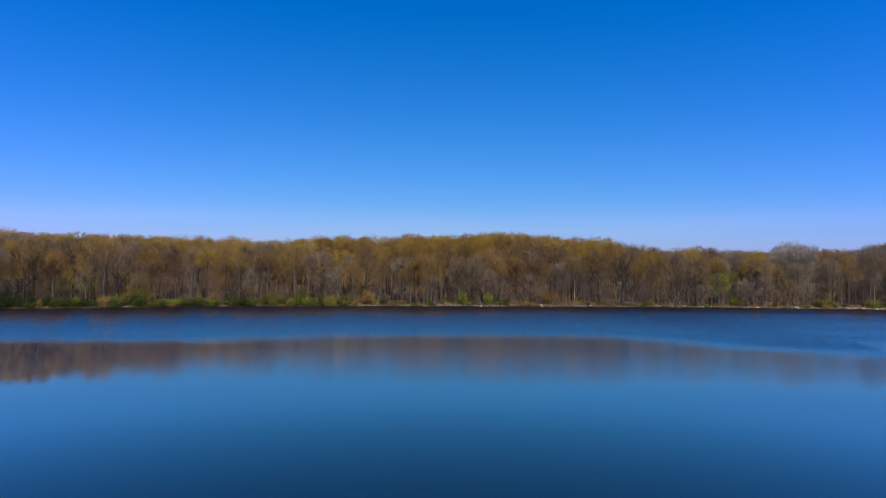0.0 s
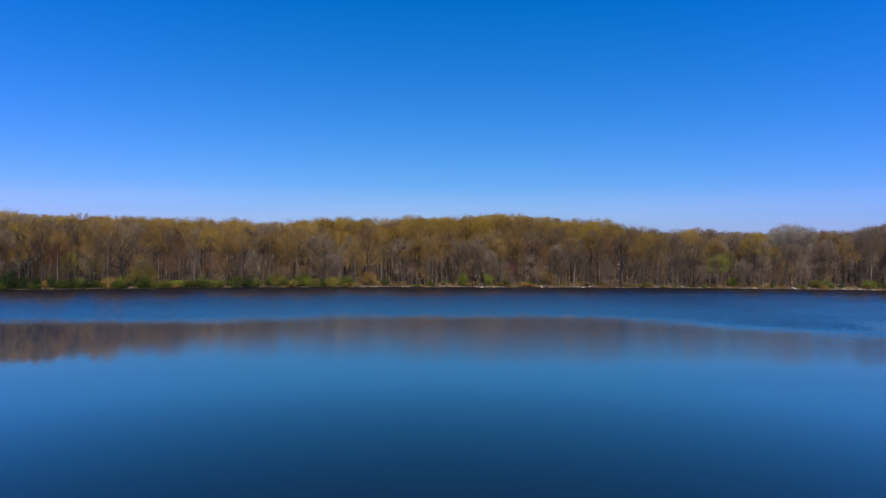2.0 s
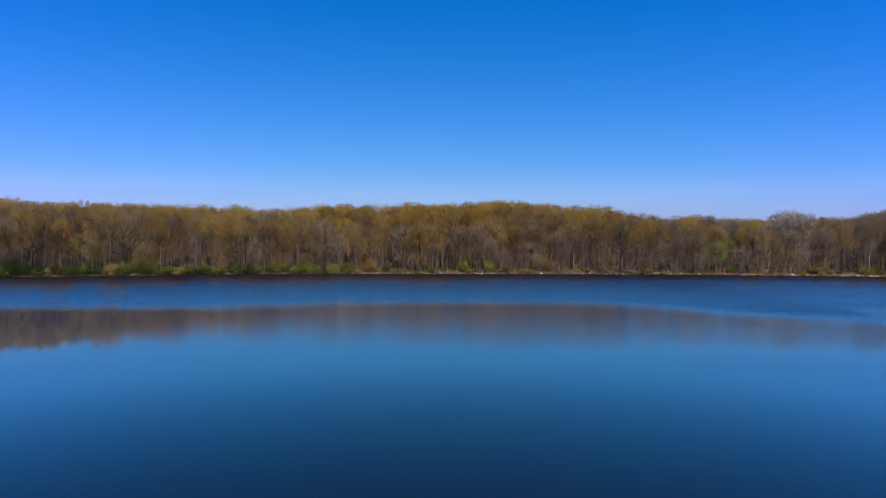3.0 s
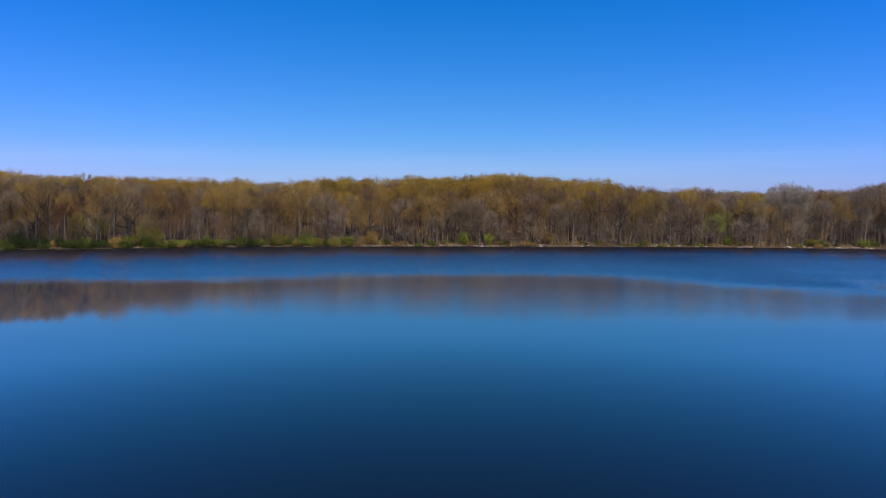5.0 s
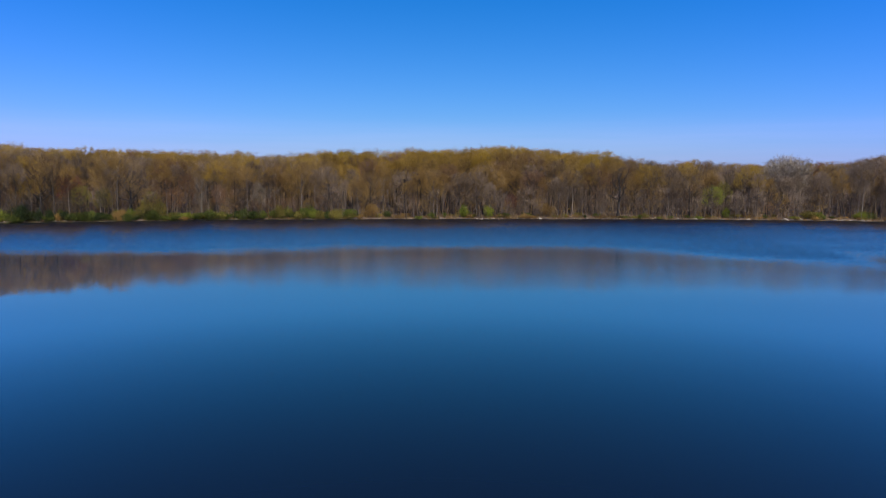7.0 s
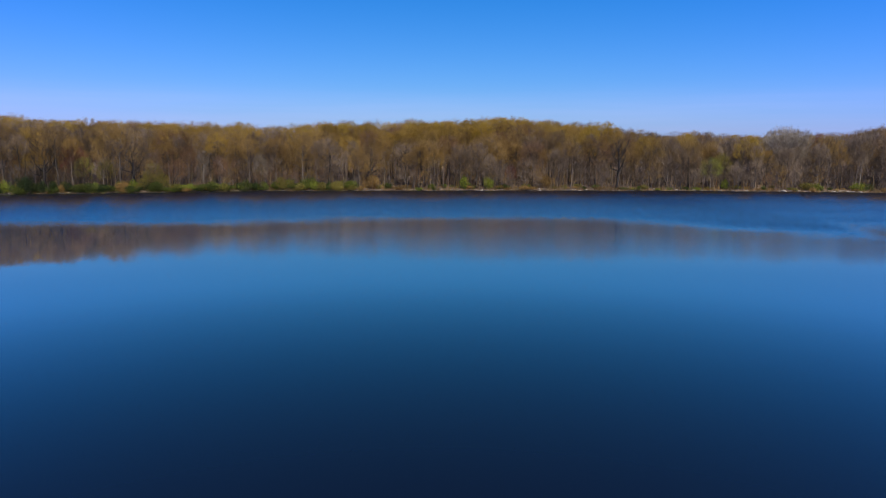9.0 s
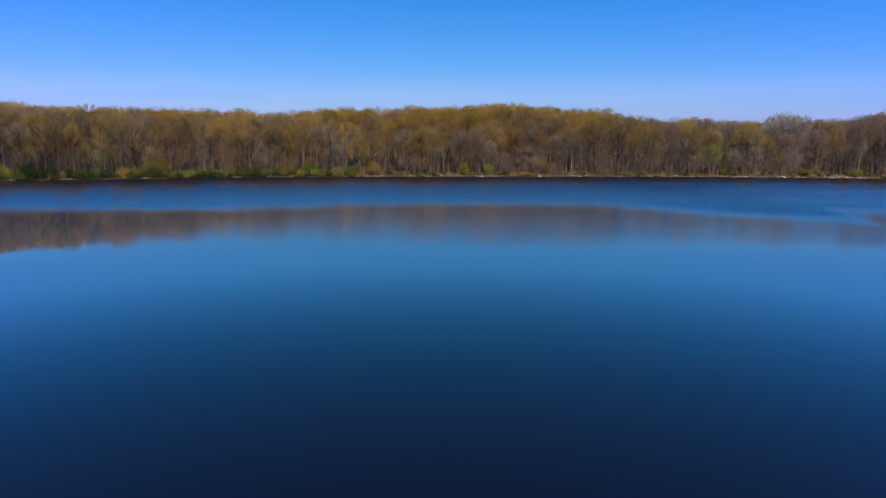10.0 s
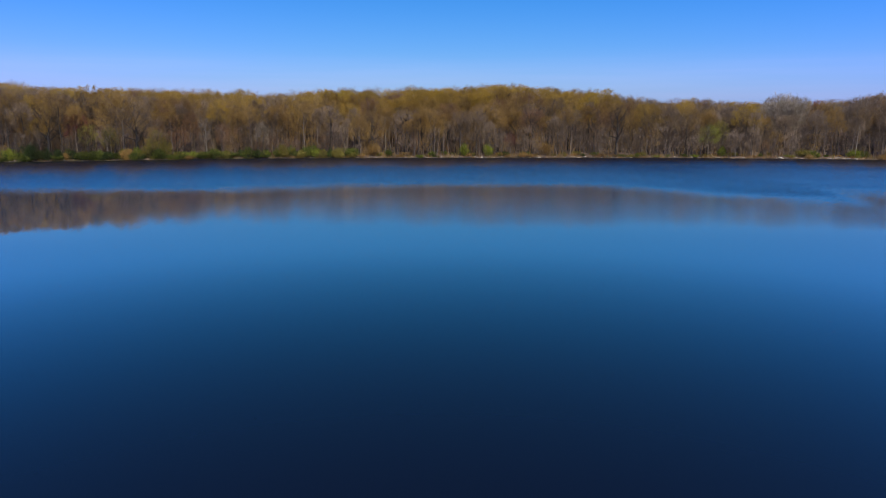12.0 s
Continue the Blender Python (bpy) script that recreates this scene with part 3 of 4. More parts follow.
# canopy outline over the lake: tangent of the angle from straight ahead, and heights as tangents above eye level
EYE = 15.87
LINE_U = np.array([-0.75, -0.68, -0.60, -0.51, -0.42, -0.33, -0.25, -0.16, -0.07, 0.014, 0.057, 0.145, 0.19, 0.24, 0.275, 0.36, 0.45, 0.50, 0.535, 0.58, 0.62, 0.68, 0.75])
LINE_BACK = (1.5 + np.array([40, 38, 34, 32, 26, 24, 24, 31, 31, 33, 39, 36, 29, 30, 21, 14, 13, 11, 15, 15, 17, 26, 30])) / 1150
LINE_FRONT = np.array([40, 39, 36, 34, 28, 24, 17, 11, 6, 4, 3, 3, 5, 9, 11, 11, 13, 12, 13, 13, 15, 20, 21]) / 1150


def canopy(x, y):
    """Height to which a tree at x, y reaches: the front rank is lower, those on the rise behind stand over it."""
    u = x / y
    k = np.clip((y - shore(x) - 3.0) / 17.0, 0, 1)
    e = np.interp(u, LINE_U, LINE_FRONT) * (1 - k) + np.interp(u, LINE_U, LINE_BACK) * k
    return EYE + e * y


def pick_kind(rng, u, depth):
    if u < -0.36:
        table = [("grey", 22), ("tan", 34), ("ochre", 30), ("rust", 14)]
    elif u < 0.27:
        table = [("tan", 40), ("ochre", 14), ("grey", 20), ("rust", 16)] if depth < 9 else [("tan", 30), ("ochre", 46), ("grey", 2), ("gold", 18), ("rust", 10)]
    elif u > 0.57:
        table = [("grey", 22), ("tan", 34), ("rust", 40), ("ochre", 4)]
    else:
        table = [("grey", 36), ("tan", 36), ("rust", 20), ("ochre", 9 if u < 0.5 else 2)]
    if depth < 14:                           # the front rank is still half bare
        table = [(k, w * {"grey": 1.5, "rust": 1.0, "tan": 1.15}.get(k, 0.6)) for k, w in table]
    else:
        table = [(k, w * (2.4 if k in ("ochre", "gold") and u < -0.36 else 1.0)) for k, w in table]
    if depth > 85:
        table.append(("silver", 75 if u < 0.3 else 40))
    total = sum(w for _, w in table)
    r = rng.uniform(0, total)
    for k, w in table:
        r -= w
        if r <= 0:
            return k
    return "tan"


# trees that stand out: shape, kind, bark, x / y, metres behind the waterline, top (tangent above eye level, thousandths), width
HEROES = [
    (8, "bare", BARK_DARK, -0.501, 3.4, 7, 1.05), (4, "bare", BARK_PALE, -0.388, 4.0, -8, 0.75), (8, "bare", BARK_DARK, -0.645, 3.6, 14, 0.9), (3, "rust", BARK_GREY, -0.41, 4.6, -2, 0.75), (4, "rust", BARK_GREY, -0.43, 3.4, -26, 0.8),
    (1, "red", BARK_GREY, -0.597, 4.6, -4, 0.95), (4, "olive", BARK_DARK, -0.58, 2.6, -24, 0.95), (8, "tan", BARK_DARK, -0.117, 4.0, 2, 0.9),
    (1, "tan", BARK_PALE, -0.097, 6.0, -6, 0.7), (3, "tan", BARK_PALE, -0.088, 6.5, -8, 0.6), (8, "bare", BARK_DARK, 0.276, 4.2, 12, 0.8),
    (0, "lime", BARK_GREY, 0.425, 2.4, -20, 1.05), (1, "olive", BARK_GREY, 0.442, 3.4, -14, 0.8), (2, "silver", BARK_GREY, 0.535, 16.0, 30, 1.2), (0, "silver", BARK_GREY, 0.533, 20.0, 29, 1.3), (5, "grey", BARK_GREY, 0.539, 23.0, 27, 1.3), (5, "silver", BARK_GREY, 0.562, 18.0, 27, 0.85),
    (1, "red", BARK_GREY, 0.588, 22.0, 20, 0.40), (5, "ochre", BARK_GREY, 0.325, 5.0, 11, 1.0), (5, "gold", BARK_GREY, 0.482, 5.5, 10, 0.9),
    (0, "gold", BARK_GREY, -0.25, 30.0, 15, 1.0), (0, "silver", BARK_GREY, 0.243, 45.0, 31, 1.1), (2, "grey", BARK_GREY, 0.685, 14.0, 29, 1.1),
    (3, "silver", BARK_GREY, 0.415, 34.0, 21, 0.8), (4, "red", BARK_GREY, 0.105, 3.2, -36, 0.95), (1, "tan", BARK_DARK, -0.253, 5.0, -4, 1.2),
    (5, "ochre", BARK_GREY, -0.16, 12.0, 10, 1.2), (1, "bare", BARK_DARK, -0.71, 5.0, 0, 0.9), (4, "bare", BARK_PALE, -0.55, 4.0, -20, 0.8),
    (3, "tan", BARK_DARK, -0.332, 5.0, 4, 0.9), (4, "silver", BARK_GREY, -0.295, 4.5, -18, 0.8), (5, "grey", BARK_GREY, 0.18, 6.0, -4, 0.9),
    (0, "silver", BARK_GREY, 0.63, 16.0, 15, 0.9), (3, "tan", BARK_DARK, 0.30, 6.0, 2, 0.8), (0, "gold", BARK_GREY, 0.109, 22.0, 2, 1.05),
    # small trees in early leaf over the green shrubs
    (0, "olive", BARK_DARK, -0.545, 3.0, -30, 0.9), (2, "olive", BARK_DARK, -0.468, 3.0, -34, 0.9), (1, "rust", BARK_GREY, -0.36, 3.4, -22, 0.8), (2, "ochre", BARK_GREY, -0.66, 4.0, -16, 0.8),
    # round crowns that stand one above another on the rise, and bare tops along its crest
    (5, "gold", BARK_GREY, 0.097, 42.0, 17, 0.95), (2, "ochre", BARK_GREY, 0.136, 60.0, 26, 1.3), (2, "gold", BARK_GREY, -0.143, 36.0, 22, 1.35),
    (5, "ochre", BARK_GREY, 0.052, 58.0, 30, 1.3), (0, "ochre", BARK_GREY, 0.012, 40.0, 21, 1.3), (4, "ochre", BARK_GREY, 0.19, 50.0, 22, 1.2),
    (0, "ochre", BARK_GREY, -0.05, 34.0, 19, 1.3), (5, "ochre", BARK_GREY, -0.20, 26.0, 20, 1.2), (1, "gold", BARK_GREY, 0.155, 30.0, 11, 1.1),
    (3, "silver", BARK_GREY, -0.118, 78.0, 31, 1.4), (1, "silver", BARK_GREY, -0.068, 80.0, 32, 1.4), (0, "silver", BARK_GREY, -0.005, 82.0, 35, 1.2),
    (4, "silver", BARK_GREY, 0.085, 80.0, 38, 1.2), (3, "silver", BARK_GREY, 0.165, 80.0, 36, 1.3), (1, "silver", BARK_GREY, 0.262, 48.0, 28, 1.2),
]
rng = np.random.default_rng(5)
taken, heroes, in_sight = [], [], []
for shape, kind, bark, u, back_by, e, wide in HEROES:
    y = 195.0
    for _ in range(4):
        y = float(shore(u * y)) + back_by
    x = u * y
    place_tree(shape, kind, bark, x, y, EYE + e / 1000 * y, rng.uniform(0, 360), wide)
    taken.append((x, y))
    heroes.append((u, back_by))
    if shape == 8 or bark is BARK_PALE:
        in_sight.append((u, back_by))

front_trees = []
tries = 0
while len(front_trees) < 265 and tries < 40000:
    tries += 1
    depth = 2.5 + 36 * rng.uniform() ** 1.15
    x = rng.uniform(-172, 172)
    y = float(shore(x)) + depth
    if abs(x / y) > 0.76:
        continue
    if any(abs(x / y - a) < 0.02 and depth < b + 5 for a, b in heroes if b < 20):
        continue
    gap = 3.3 if depth < 14 else 4.4
    if any((x - a) ** 2 + (y - b) ** 2 < gap * gap for a, b in taken):
        continue
    taken.append((x, y))
    front_trees.append((x, y, depth))
for x, y, depth in front_trees:
    kind = pick_kind(rng, x / y, depth)
    bark = BARK_DARK if rng.uniform() < (0.6 if x / y < 0.57 else 0.15) else BARK_GREY
    top = float(canopy(x, y)) + rng.normal(0.25, 0.8) - (rng.uniform(1, 6) if depth < 12 and rng.uniform() < 0.3 else 0)
    place_tree(int(rng.integers(0, 6)), kind, bark, x, y, top, rng.uniform(0, 360), rng.uniform(0.78, 1.15))

# slender stems in front of the big crowns
stems_placed = 0
while stems_placed < 75:
    depth = rng.uniform(1.8, 11)
    x = rng.uniform(-140, 150)
    y = float(shore(x)) + depth
    if abs(x / y) > 0.75 or any((x - a) ** 2 + (y - b) ** 2 < 3.0 for a, b in taken):
        continue
    if any(abs(x / y - a) < 0.014 and depth < b + 3 for a, b in in_sight):
        continue
    taken.append((x, y))
    stems_placed += 1
    grey = rng.uniform() < (0.35 if x < 50 else 0.7)
    bark = (BARK_GREY, BARK_PALE, BARK_DARK)[int(rng.choice(3, p=[0.58, 0.05, 0.37]))]
    top = float(canopy(x, y)) - rng.uniform(0.5, 6.0)
    place_tree(6 + int(rng.integers(0, 2)), "slender_grey" if grey else "slender_tan", bark, x, y, top, rng.uniform(0, 360), rng.uniform(0.85, 1.3))


def far_woods():
    """The rest of the wood up the rise: one mass of trees too many to count."""
    rng = np.random.default_rng(9)
    kinds = list(LEAVES)
    models = {}
    for sh in range(6):
        spec = dict(SHAPES[sh])
        spec.update(subs=3, twigs=3, thin=True)
        V, T, tips, ways, r, _, _ = grow(height=18.0, **spec)
        for kind in ("ochre", "gold", "tan", "rust", "grey", "lime", "silver"):
            leaf, tw, size, _ = KINDS[kind]
            cv, ct = crown_of(r, tips, ways, int(leaf * 0.5), int(tw * 0.3), size * 1.25, 18.0, spec["spread"], 64)
            models[sh, kind] = (V, T, cv, ct)
    VV, TT, MM, o = [], [], [], 0
    spots = []
    tries = 0
    while len(spots) < 230 and tries < 30000:
        tries += 1
        depth = rng.uniform(36, 120)
        x = rng.uniform(-240, 240)
        y = float(shore(x)) + depth
        if abs(x / y) > 0.77 or any((x - a) ** 2 + (y - b) ** 2 < 46 for a, b in spots):
            continue
        spots.append((x, y))
    for x, y in spots:
        kind = pick_kind(rng, x / y, y - float(shore(x)))
        V, T, cv, ct = models[int(rng.integers(0, 6)), kind]
        z = land(x, y)
        s = (float(canopy(x, y)) + rng.normal(0.1, 1.0) + (1.0 if kind == "silver" else -0.6) - z) / 18.0
        a = rng.uniform(0, 6.28)
        w = rng.uniform(1.0, 1.4)
        R = np.array([[math.cos(a) * s * w, -math.sin(a) * s * w, 0], [math.sin(a) * s * w, math.cos(a) * s * w, 0], [0, 0, s]])
        for v, t, mi in ((V, T, 0), (cv, ct, 1 + kinds.index(kind))):
            VV.append(v @ R.T + [x, y, z])
            TT.append(t + o)
            MM.append(np.full(len(t), mi))
            o += len(v)
    me = mesh_tris("woodland", np.concatenate(VV), np.concatenate(TT), [BARK_GREY] + [LEAVES[k] for k in kinds], np.concatenate(MM))
    tagged(new("woodland", me), "dense spring woodland of ochre, brown and bare trees on the rise", "woods", kind="stuff")


far_woods()


def undergrowth():
    """Thin saplings and brush between the trunks."""
    rng = np.random.default_rng(21)
    n = 8500
    x = rng.uniform(-175, 175, n)
    d = 1.0 + 45 * rng.uniform(size=n) ** 1.5
    y = shore(x) + d
    z = rise(x, d)
    h = rng.uniform(1.0, 6.0, n) * rng.uniform(0.7, 1.6, n)
    base = np.stack([x, y, z - 0.1], -1)
    way = unit_rows(np.stack([rng.normal(0, 0.22, n), rng.normal(0, 0.22, n), np.ones(n)], -1))
    pieces = [slivers(rng, base, way, h, rng.uniform(0.06, 0.13, n))]
    for _ in range(5):
        g = rng.uniform(0.25, 1.0, n)
        q = base + way * (h * g)[:, None]
        w2 = unit_rows(way * 0.8 + rng.normal(size=(n, 3)) * 0.6)
        pieces.append(slivers(rng, q, w2, rng.uniform(0.4, 1.3, n), rng.uniform(0.05, 0.10, n)))
    V, T = join(pieces)
    kinds = ["grey", "tan", "rust", "bare"]
    island = rng.choice(4, n, p=[0.50, 0.18, 0.08, 0.24])
    idx = np.concatenate([island] * 6)
    me = mesh_tris("undergrowth", V, T, [LEAVES[k] for k in kinds], idx)
    tagged(new("undergrowth", me), "leafless brown saplings and brush between the trunks", "undergrowth", kind="stuff")


undergrowth()


def thicket():
    """Small crooked understorey trees that fill the gaps below the crowns."""
    rng = np.random.default_rng(61)
    models = []
    for sh in range(4):
        V, T, tips, ways, r, _, _ = grow(300 + sh, height=8.0, spread=2.4, crown_base=0.22, limbs=11, fork=0.6, girth=0.09, lean=0.06, subs=2, twigs=3, thin=True)
        for kind, leaf, tw in (("grey", 0, 460), ("bare", 0, 440), ("rust", 150, 330), ("tan", 200, 300)):
            cv, ct = crown_of(r, tips, ways, leaf, tw, 0.13, 8.0, 2.4, 22, 0.52, 0.44, True)
            models.append((V, T, cv, ct, kind))
    kinds = ["grey", "bare", "rust", "tan"]
    MIX = np.tile([0.20, 0.38, 0.14, 0.28], 4) / 4
    VV, TT, MM, o = [], [], [], 0
    for i in range(640):
        x = rng.uniform(-170, 170)
        d = 1.5 + 34 * rng.uniform() ** 1.3
        if 400 <= i < 550:                       # a closed hedge of young growth deep in the wood
            x, d = -230 + 460 * (i - 400) / 150 + rng.normal(0, 1), rng.uniform(80, 125)
        if i >= 550:                       # low growth leaning out over the bank
            d = rng.uniform(1.0, 8.0)
        y = float(shore(x)) + d
        if abs(x / y) > 0.77 or any(abs(x / y - a) < 0.018 and d < b + 2 for a, b in in_sight):
            continue
        V, T, cv, ct, kind = models[int(rng.choice(16, p=MIX))] if x < 40 or rng.uniform() < 0.4 else models[4 * int(rng.integers(0, 4)) + int(rng.integers(0, 2))]
        z = land(x, y)
        s = rng.uniform(0.55, 1.5) if d < 60 else rng.uniform(1.1, 1.7)
        s = rng.uniform(0.3, 1.25) if i >= 550 else s
        a, w = rng.uniform(0, 6.28), rng.uniform(0.85, 1.25)
        R = np.array([[math.cos(a) * s * w, -math.sin(a) * s * w, 0], [math.sin(a) * s * w, math.cos(a) * s * w, 0], [0, 0, s]])
        for v, t, mi in ((V, T, 0), (cv, ct, 1 + kinds.index(kind))):
            VV.append(v @ R.T + [x, y, z])
            TT.append(t + o)
            MM.append(np.full(len(t), mi))
            o += len(v)
    me = mesh_tris("thicket", np.concatenate(VV), np.concatenate(TT), [BARK_GREY] + [LEAVES[k] for k in kinds], np.concatenate(MM))
    tagged(new("thicket", me), "thicket of small grey and brown understorey trees behind the bank", "thicket", kind="stuff")


thicket()


# ------------------------------------------------------------------ the waterside
def shrub_model(seed, leaf, size, kind):
    """A low many-stemmed shrub, about 1.6 m high and 2.4 m wide."""
    rng = np.random.default_rng(seed)
    stems, tips, ways = [], [], []
    for _ in range(22):
        a, r = rng.uniform(0, 6.28), rng.uniform(0.2, 1.0)
        d = np.array([math.cos(a) * r, math.sin(a) * r, rng.uniform(0.6, 1.3)])
        d /= np.linalg.norm(d)
        p = bend(rng, np.array([math.cos(a), math.sin(a), 0]) * r * 0.35, d, rng.uniform(1.0, 1.6), 0.2, 3, 0.15)
        stems.append(tube(p, [0.04, 0.03, 0.02, 0.01], 3))
        for g in (1, 2, 2.6, 3):
            tips.append([np.interp(g, range(4), p[:, c]) for c in range(3)])
            ways.append(unit_rows(p[3] - p[2]))
    V, T = join(stems)
    tips, ways = np.array(tips), np.array(ways)
    i = rng.integers(0, len(tips), leaf)
    c = tips[i] + rng.normal(size=(leaf, 3)) * [0.24, 0.24, 0.18]
    c[:, 2] = np.maximum(c[:, 2], 0.05)
    cv, ct = leaf_clumps(rng, c, rng.uniform(0.6, 1.3, leaf) * size)
    return mesh_tris("branchwork", V, T, [BARK_GREY]), mesh_tris("foliage", cv, ct, [LEAVES[kind]])


SHRUB_WORDS = {
    "green": "low mid-green leafy shrub at the water's edge",
    "lime": "fresh lime-green bush at the water's edge",
    "pine": "dark green evergreen bush at the water's edge",
    "tan": "rounded tan-budded bush at the water's edge",
    "olive": "olive-green budding bush at the water's edge",
}
shrub_first = {}


def place_shrub(seed, kind, x, back_by, width, tall, turn):
    y = float(shore(x)) + back_by
    m = pose(x, y, land(x, y) - 0.05, 0, 0, turn) @ Matrix.Diagonal((width / 2.4, width / 2.4, tall / 1.6, 1))
    big = width > 3.9
    key = (seed, kind, big)
    if key in shrub_first:
        return copy_scaled(shrub_first[key], m)
    root = new("shrub")
    for part_name, me in zip(("branchwork", "foliage"), shrub_model(seed, *((3600, 0.085) if big else (1600, 0.125)), kind)):
        ob = new(part_name, me)
        ob.parent = root
    tagged(root, SHRUB_WORDS[kind], "shrub", group="shrubs along the waterline")
    root.matrix_basis = m
    shrub_first[key] = root
    return root


# shrubs that can be told apart: kind, x / y, metres back, width, height
BUSHES = [
    ("pine", -0.687, 0.9, 4.8, 4.5), ("pine", -0.612, 1.5, 3.0, 2.6), ("green", -0.595, 1.5, 4.0, 2.2), ("green", -0.575, 1.5, 4.0, 2.4),
    ("pine", -0.556, 1.5, 4.0, 2.2), ("pine", -0.50, 1.4, 3.6, 1.6), ("olive", -0.482, 2.8, 5.4, 5.0), ("olive", -0.458, 2.8, 4.8, 5.6),
    ("green", -0.435, 1.6, 4.5, 2.0), ("lime", -0.415, 1.6, 4.5, 1.8), ("green", -0.395, 1.5, 4.0, 1.8), ("pine", -0.37, 1.6, 3.0, 1.7),
    ("olive", -0.262, 2.5, 4.0, 3.6), ("green", -0.225, 2.0, 3.5, 2.4), ("green", -0.147, 2.0, 4.5, 2.6), ("tan", -0.118, 2.6, 5.0, 3.8),
    ("green", -0.09, 2.0, 3.0, 2.0), ("lime", 0.031, 1.8, 3.4, 3.8), ("lime", 0.069, 1.8, 3.0, 3.4), ("green", 0.095, 1.8, 3.5, 1.4),
    ("lime", 0.448, 2.6, 2.6, 3.0), ("lime", 0.60, 2.6, 3.6, 2.0), ("olive", 0.575, 2.8, 3.8, 2.4), ("lime", 0.655, 2.6, 3.6, 2.4),
    ("green", 0.675, 2.8, 4.0, 2.0), ("tan", 0.16, 2.8, 4.6, 4.0),
]
rng = np.random.default_rng(33)
for i, (kind, u, back_by, width, tall) in enumerate(BUSHES):
    x = u * (float(shore(u * 196)) + back_by)
    place_shrub(40 + i % 3, kind, x, back_by, width, tall, rng.uniform(0, 360))
for x in np.arange(-134, -28, 1.5):
    kind = rng.choice(["green", "olive", "pine", "lime", "tan"], p=[0.40, 0.20, 0.25, 0.05, 0.10])
    place_shrub(40 + int(rng.integers(0, 3)), str(kind), x + rng.normal(0, 0.8), rng.uniform(0.1, 2.6), rng.uniform(2.1, 4.4), rng.uniform(1.0, 3.4), rng.uniform(0, 360))
for x in np.arange(-28, 142, 2.9):
    kind = rng.choice(["green", "olive", "tan", "lime"], p=[0.26, 0.28, 0.40, 0.06])
    place_shrub(40 + int(rng.integers(0, 3)), str(kind), x + rng.normal(0, 1.4), rng.uniform(0.3, 3.6), rng.uniform(1.4, 3.2), rng.uniform(0.5, 1.6), rng.uniform(0, 360))


def bank_brush():
    """Dead stems, sedge and low twigs that hang over the waterline."""
    rng = np.random.default_rng(71)
    n = 34000
    x = rng.uniform(-175, 175, n)
    d = -0.15 + 5.0 * rng.uniform(size=n) ** 1.4
    tuft = np.sin(x * 0.9) + np.sin(x * 0.37 + 1) + np.sin(x * 2.3 + d) + rng.normal(0, 0.8, n)
    keep = tuft > -0.6
    x, d, tuft = x[keep], d[keep], tuft[keep]
    n = len(x)
    base = np.stack([x, shore(x) + d, np.maximum(rise(x, d), 0) - 0.03], -1)
    way = unit_rows(np.stack([rng.normal(0, 0.5, n), rng.normal(-0.25, 0.5, n), np.ones(n) * 0.9], -1))
    V, T = slivers(rng, base, way, rng.uniform(0.25, 0.9, n) * (1 + 0.35 * np.clip(tuft, 0, 2)), rng.uniform(0.05, 0.14, n))
    left = np.clip((-30 - x) / 40, 0, 1)
    r = rng.uniform(size=n)
    idx = np.where(r < 0.15 + 0.3 * left, 0, np.where(r < 0.55, 1, np.where(r < 0.8, 2, 3)))
    me = mesh_tris("bank_brush", V, T, [LEAVES["green"], LEAVES["tan"], LEAVES["grey"], LEAVES["rust"]], idx)
    tagged(new("bank_brush", me), "brown sedge, dead stems and low twigs along the waterline", "brush", kind="stuff")


bank_brush()


def rock_mesh(seed):
    rng = np.random.default_rng(seed)
    bm = bmesh.new()
    bmesh.ops.create_icosphere(bm, subdivisions=2, radius=0.5)
    planes = unit_rows(rng.normal(size=(7, 3)))
    for v in bm.verts:
        p = np.array(v.co)
        for q in planes:                     # broken faces
            over = p @ q - 0.36
            if over > 0:
                p = p - q * over * 0.85
        v.co = Vector(p * rng.uniform(0.96, 1.04)) * Vector((1.2, 0.9, 0.7)).length / 1.66
        v.co.x *= 1.25
        v.co.z *= 0.75
    me = bpy.data.meshes.new("rock")
    bm.to_mesh(me)
    bm.free()
    me.materials.append(ROCK)
    return me


ROCKS = [rock_mesh(s) for s in range(5)]
rng = np.random.default_rng(44)
for i in range(230):
    x = -135 + 280 * i / 230 + rng.normal(0, 1.2)
    u = x / 196
    if u < -0.12 and rng.uniform() < 0.7:
        continue
    size = float(np.clip(rng.lognormal(-1.0, 0.4), 0.2, 0.9))
    s = rng.uniform(-0.2, 1.1)
    y = float(shore(x)) + s
    ob = new("rock", ROCKS[int(rng.integers(0, 5))])
    ob.matrix_basis = pose(x, y, max(land(x, y), -0.1) + size * 0.12, rng.uniform(-12, 12), rng.uniform(-12, 12), rng.uniform(0, 360)) @ Matrix.Diagonal((size * rng.uniform(0.9, 1.5), size, size * rng.uniform(0.7, 1.0), 1))
    tagged(ob, "pale weathered rock lying along the waterline", "rock", group="rocks along the waterline")


def shore_rock(x, s, size, long=1.3):
    y = float(shore(x)) + s
    ob = new("rock", ROCKS[int(rng.integers(0, 5))])
    ob.matrix_basis = pose(x, y, max(land(x, y), -0.1) + size * 0.1, rng.uniform(-8, 8), rng.uniform(-8, 8), rng.uniform(-25, 25)) @ Matrix.Diagonal((size * long, size, size * 0.55, 1))
    tagged(ob, "pale flat stone resting on the low bank", "rock", group="pale stones on the bank")


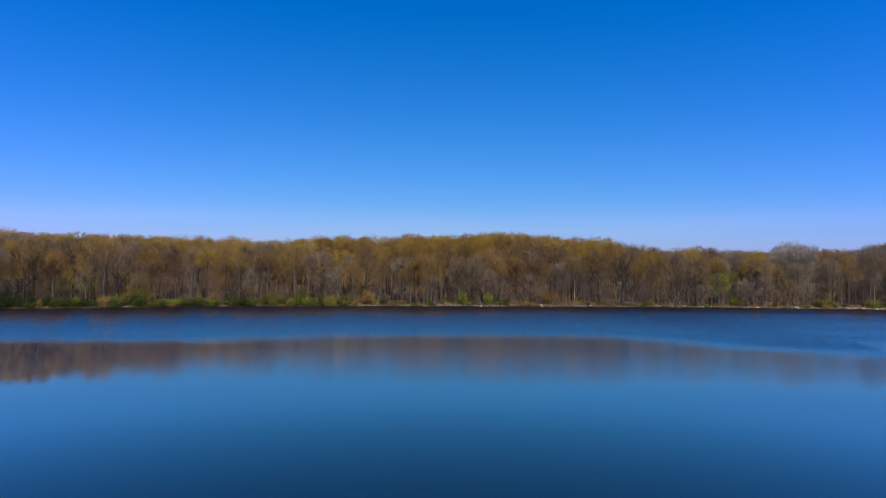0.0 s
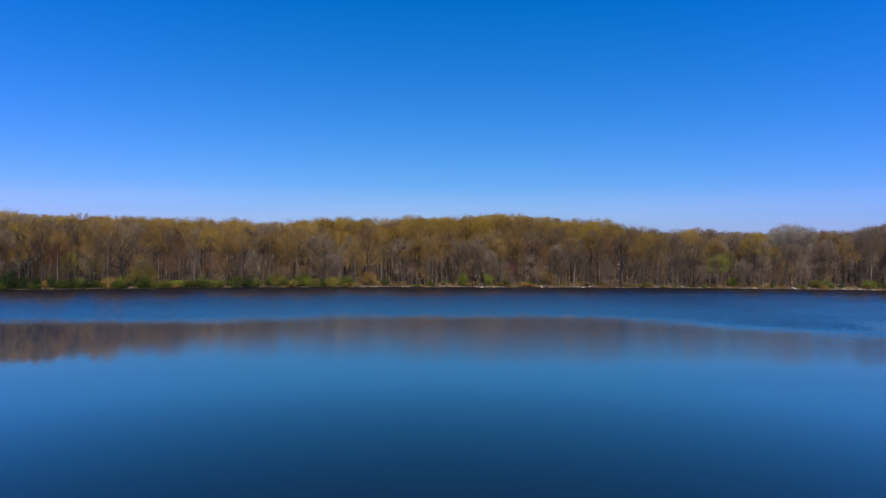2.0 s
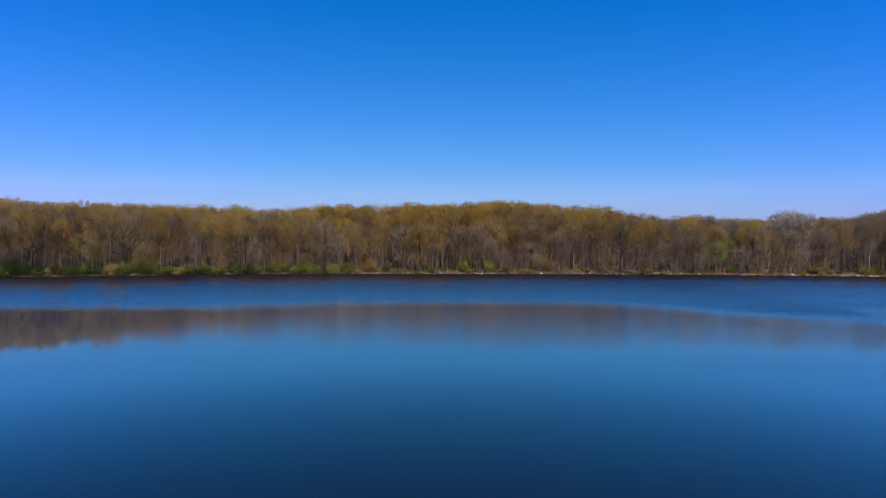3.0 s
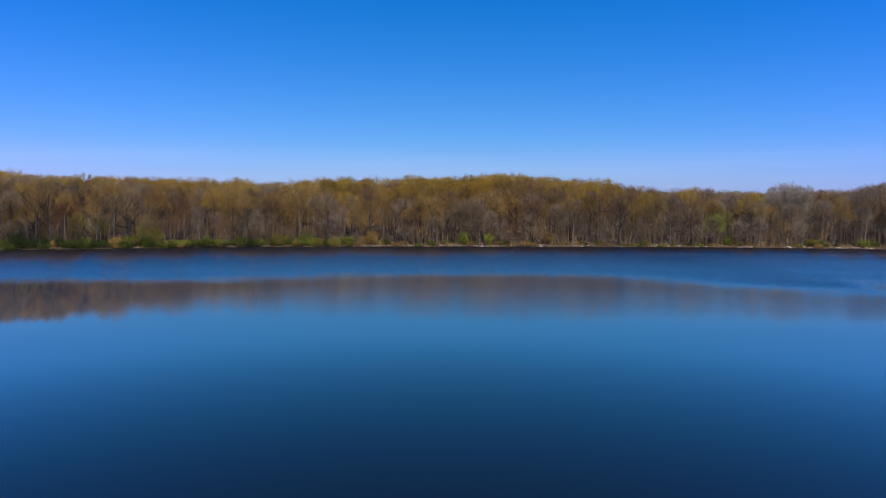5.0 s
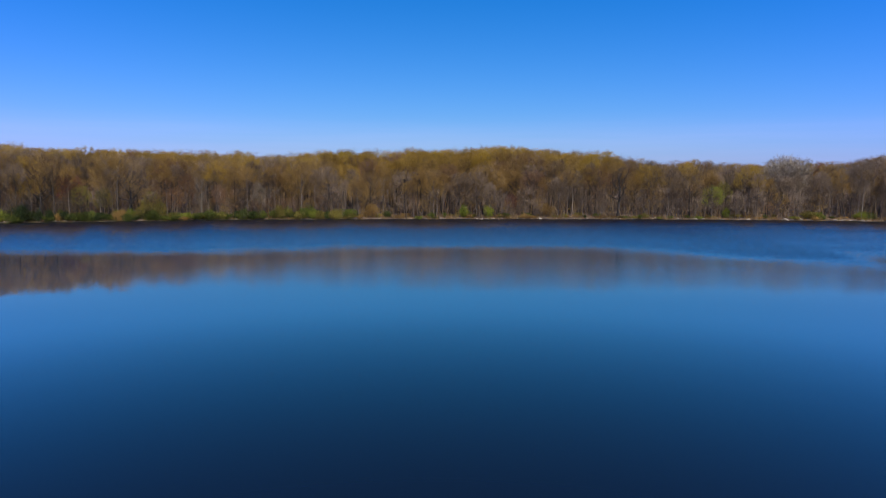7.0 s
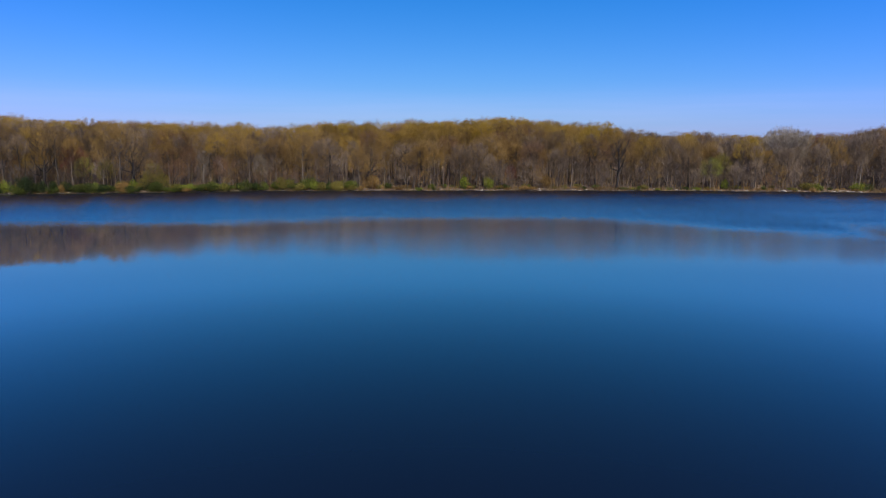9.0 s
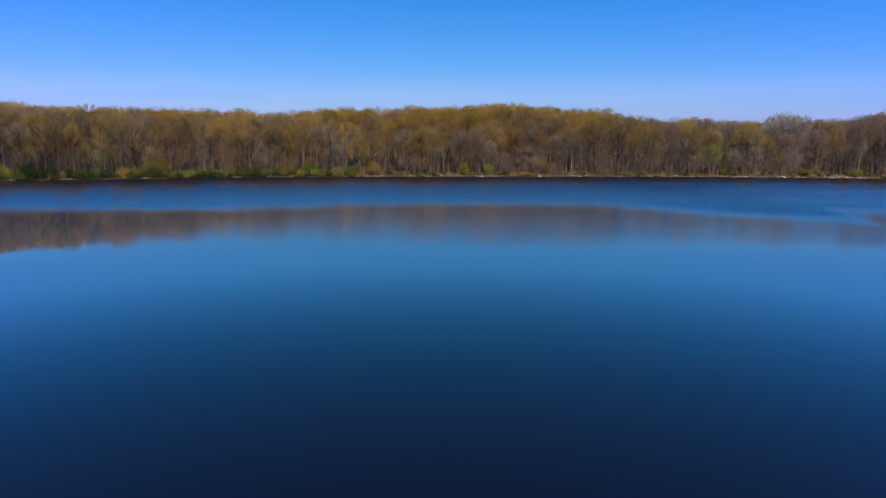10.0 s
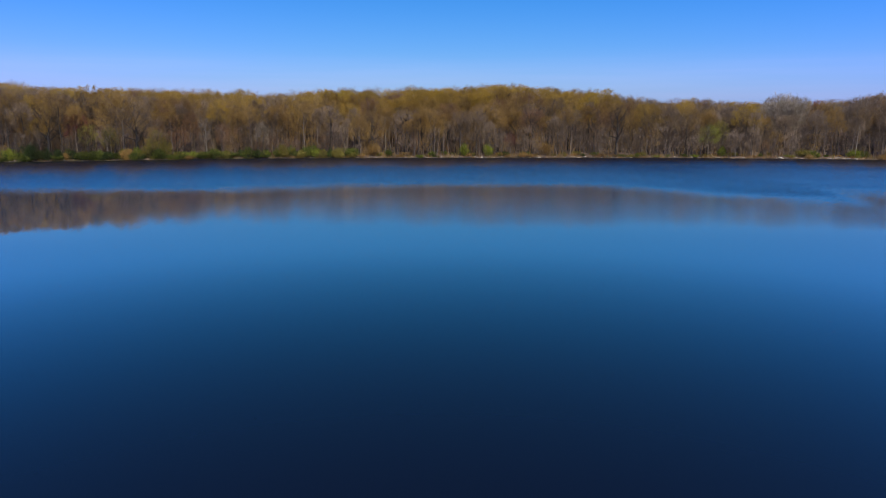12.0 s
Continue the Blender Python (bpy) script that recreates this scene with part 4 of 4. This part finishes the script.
# pale ledges: a long one below the tall grey trees, a short one by the evergreen bush
for k in range(13):
    shore_rock(0.655 * 196 + (k - 6) * 1.1 + rng.normal(0, 0.2), rng.uniform(0.3, 1.2), rng.uniform(0.5, 0.95), 1.6)
for k in range(5):
    shore_rock(-0.70 * 177 + (k - 2) * 1.0, rng.uniform(0.4, 1.3), rng.uniform(0.5, 0.9), 1.5)
for k in range(8):
    shore_rock(0.42 * 200 + (k - 4) * 1.5, rng.uniform(0.3, 1.0), rng.uniform(0.45, 0.8), 1.7)


def fallen_trunk(x, back_by, length, lift, turn, girth):
    """A bleached trunk fallen towards the water, with a few broken branch stubs."""
    r = np.random.default_rng(int(abs(x) * 10))
    pts = np.stack([np.linspace(0, length, 8), np.cumsum(r.normal(0, 0.04, 8)), np.linspace(0.1, lift, 8) + r.normal(0, 0.03, 8)], -1)
    root = new("fallen_tree")
    V, T = tube(pts, girth * np.linspace(1, 0.35, 8), 8)
    trunk = new("trunk", mesh_tris("trunk", V, T, [BARK_PALE]))
    trunk.parent = root
    for k in range(5):
        q = pts[2 + k]
        d = unit_rows(np.array([0.5, r.normal(0, 0.7), r.uniform(0.2, 0.9)]))
        p = bend(r, q, d, r.uniform(0.6, 1.6), 0.1, 3, 0.12)
        V, T = tube(p, girth * 0.35 * np.array([1, 0.8, 0.55, 0.25]), 5)
        stub = new("branch", mesh_tris("branch", V, T, [BARK_PALE]))
        stub.parent = root
    y = float(shore(x)) + back_by
    root.matrix_basis = pose(x, y, land(x, y), 0, 0, turn)
    tagged(root, "bleached fallen tree trunk lying across the bank", "fallen tree", group="fallen trunks on the bank")


fallen_trunk(63.0, 1.6, 6.0, 0.5, 12, 0.14)
fallen_trunk(-92.0, 1.5, 5.0, 0.4, 185, 0.14)

# a broken line of small pale stones between the two lime-green bushes and on along the low bank
for k in range(120):
    x = -25 + 165 * k / 120 + rng.normal(0, 0.7) if k % 3 else rng.uniform(-25, 20)
    shore_rock(x, rng.uniform(0.0, 0.7), rng.uniform(0.22, 0.5), rng.uniform(1.0, 1.7))
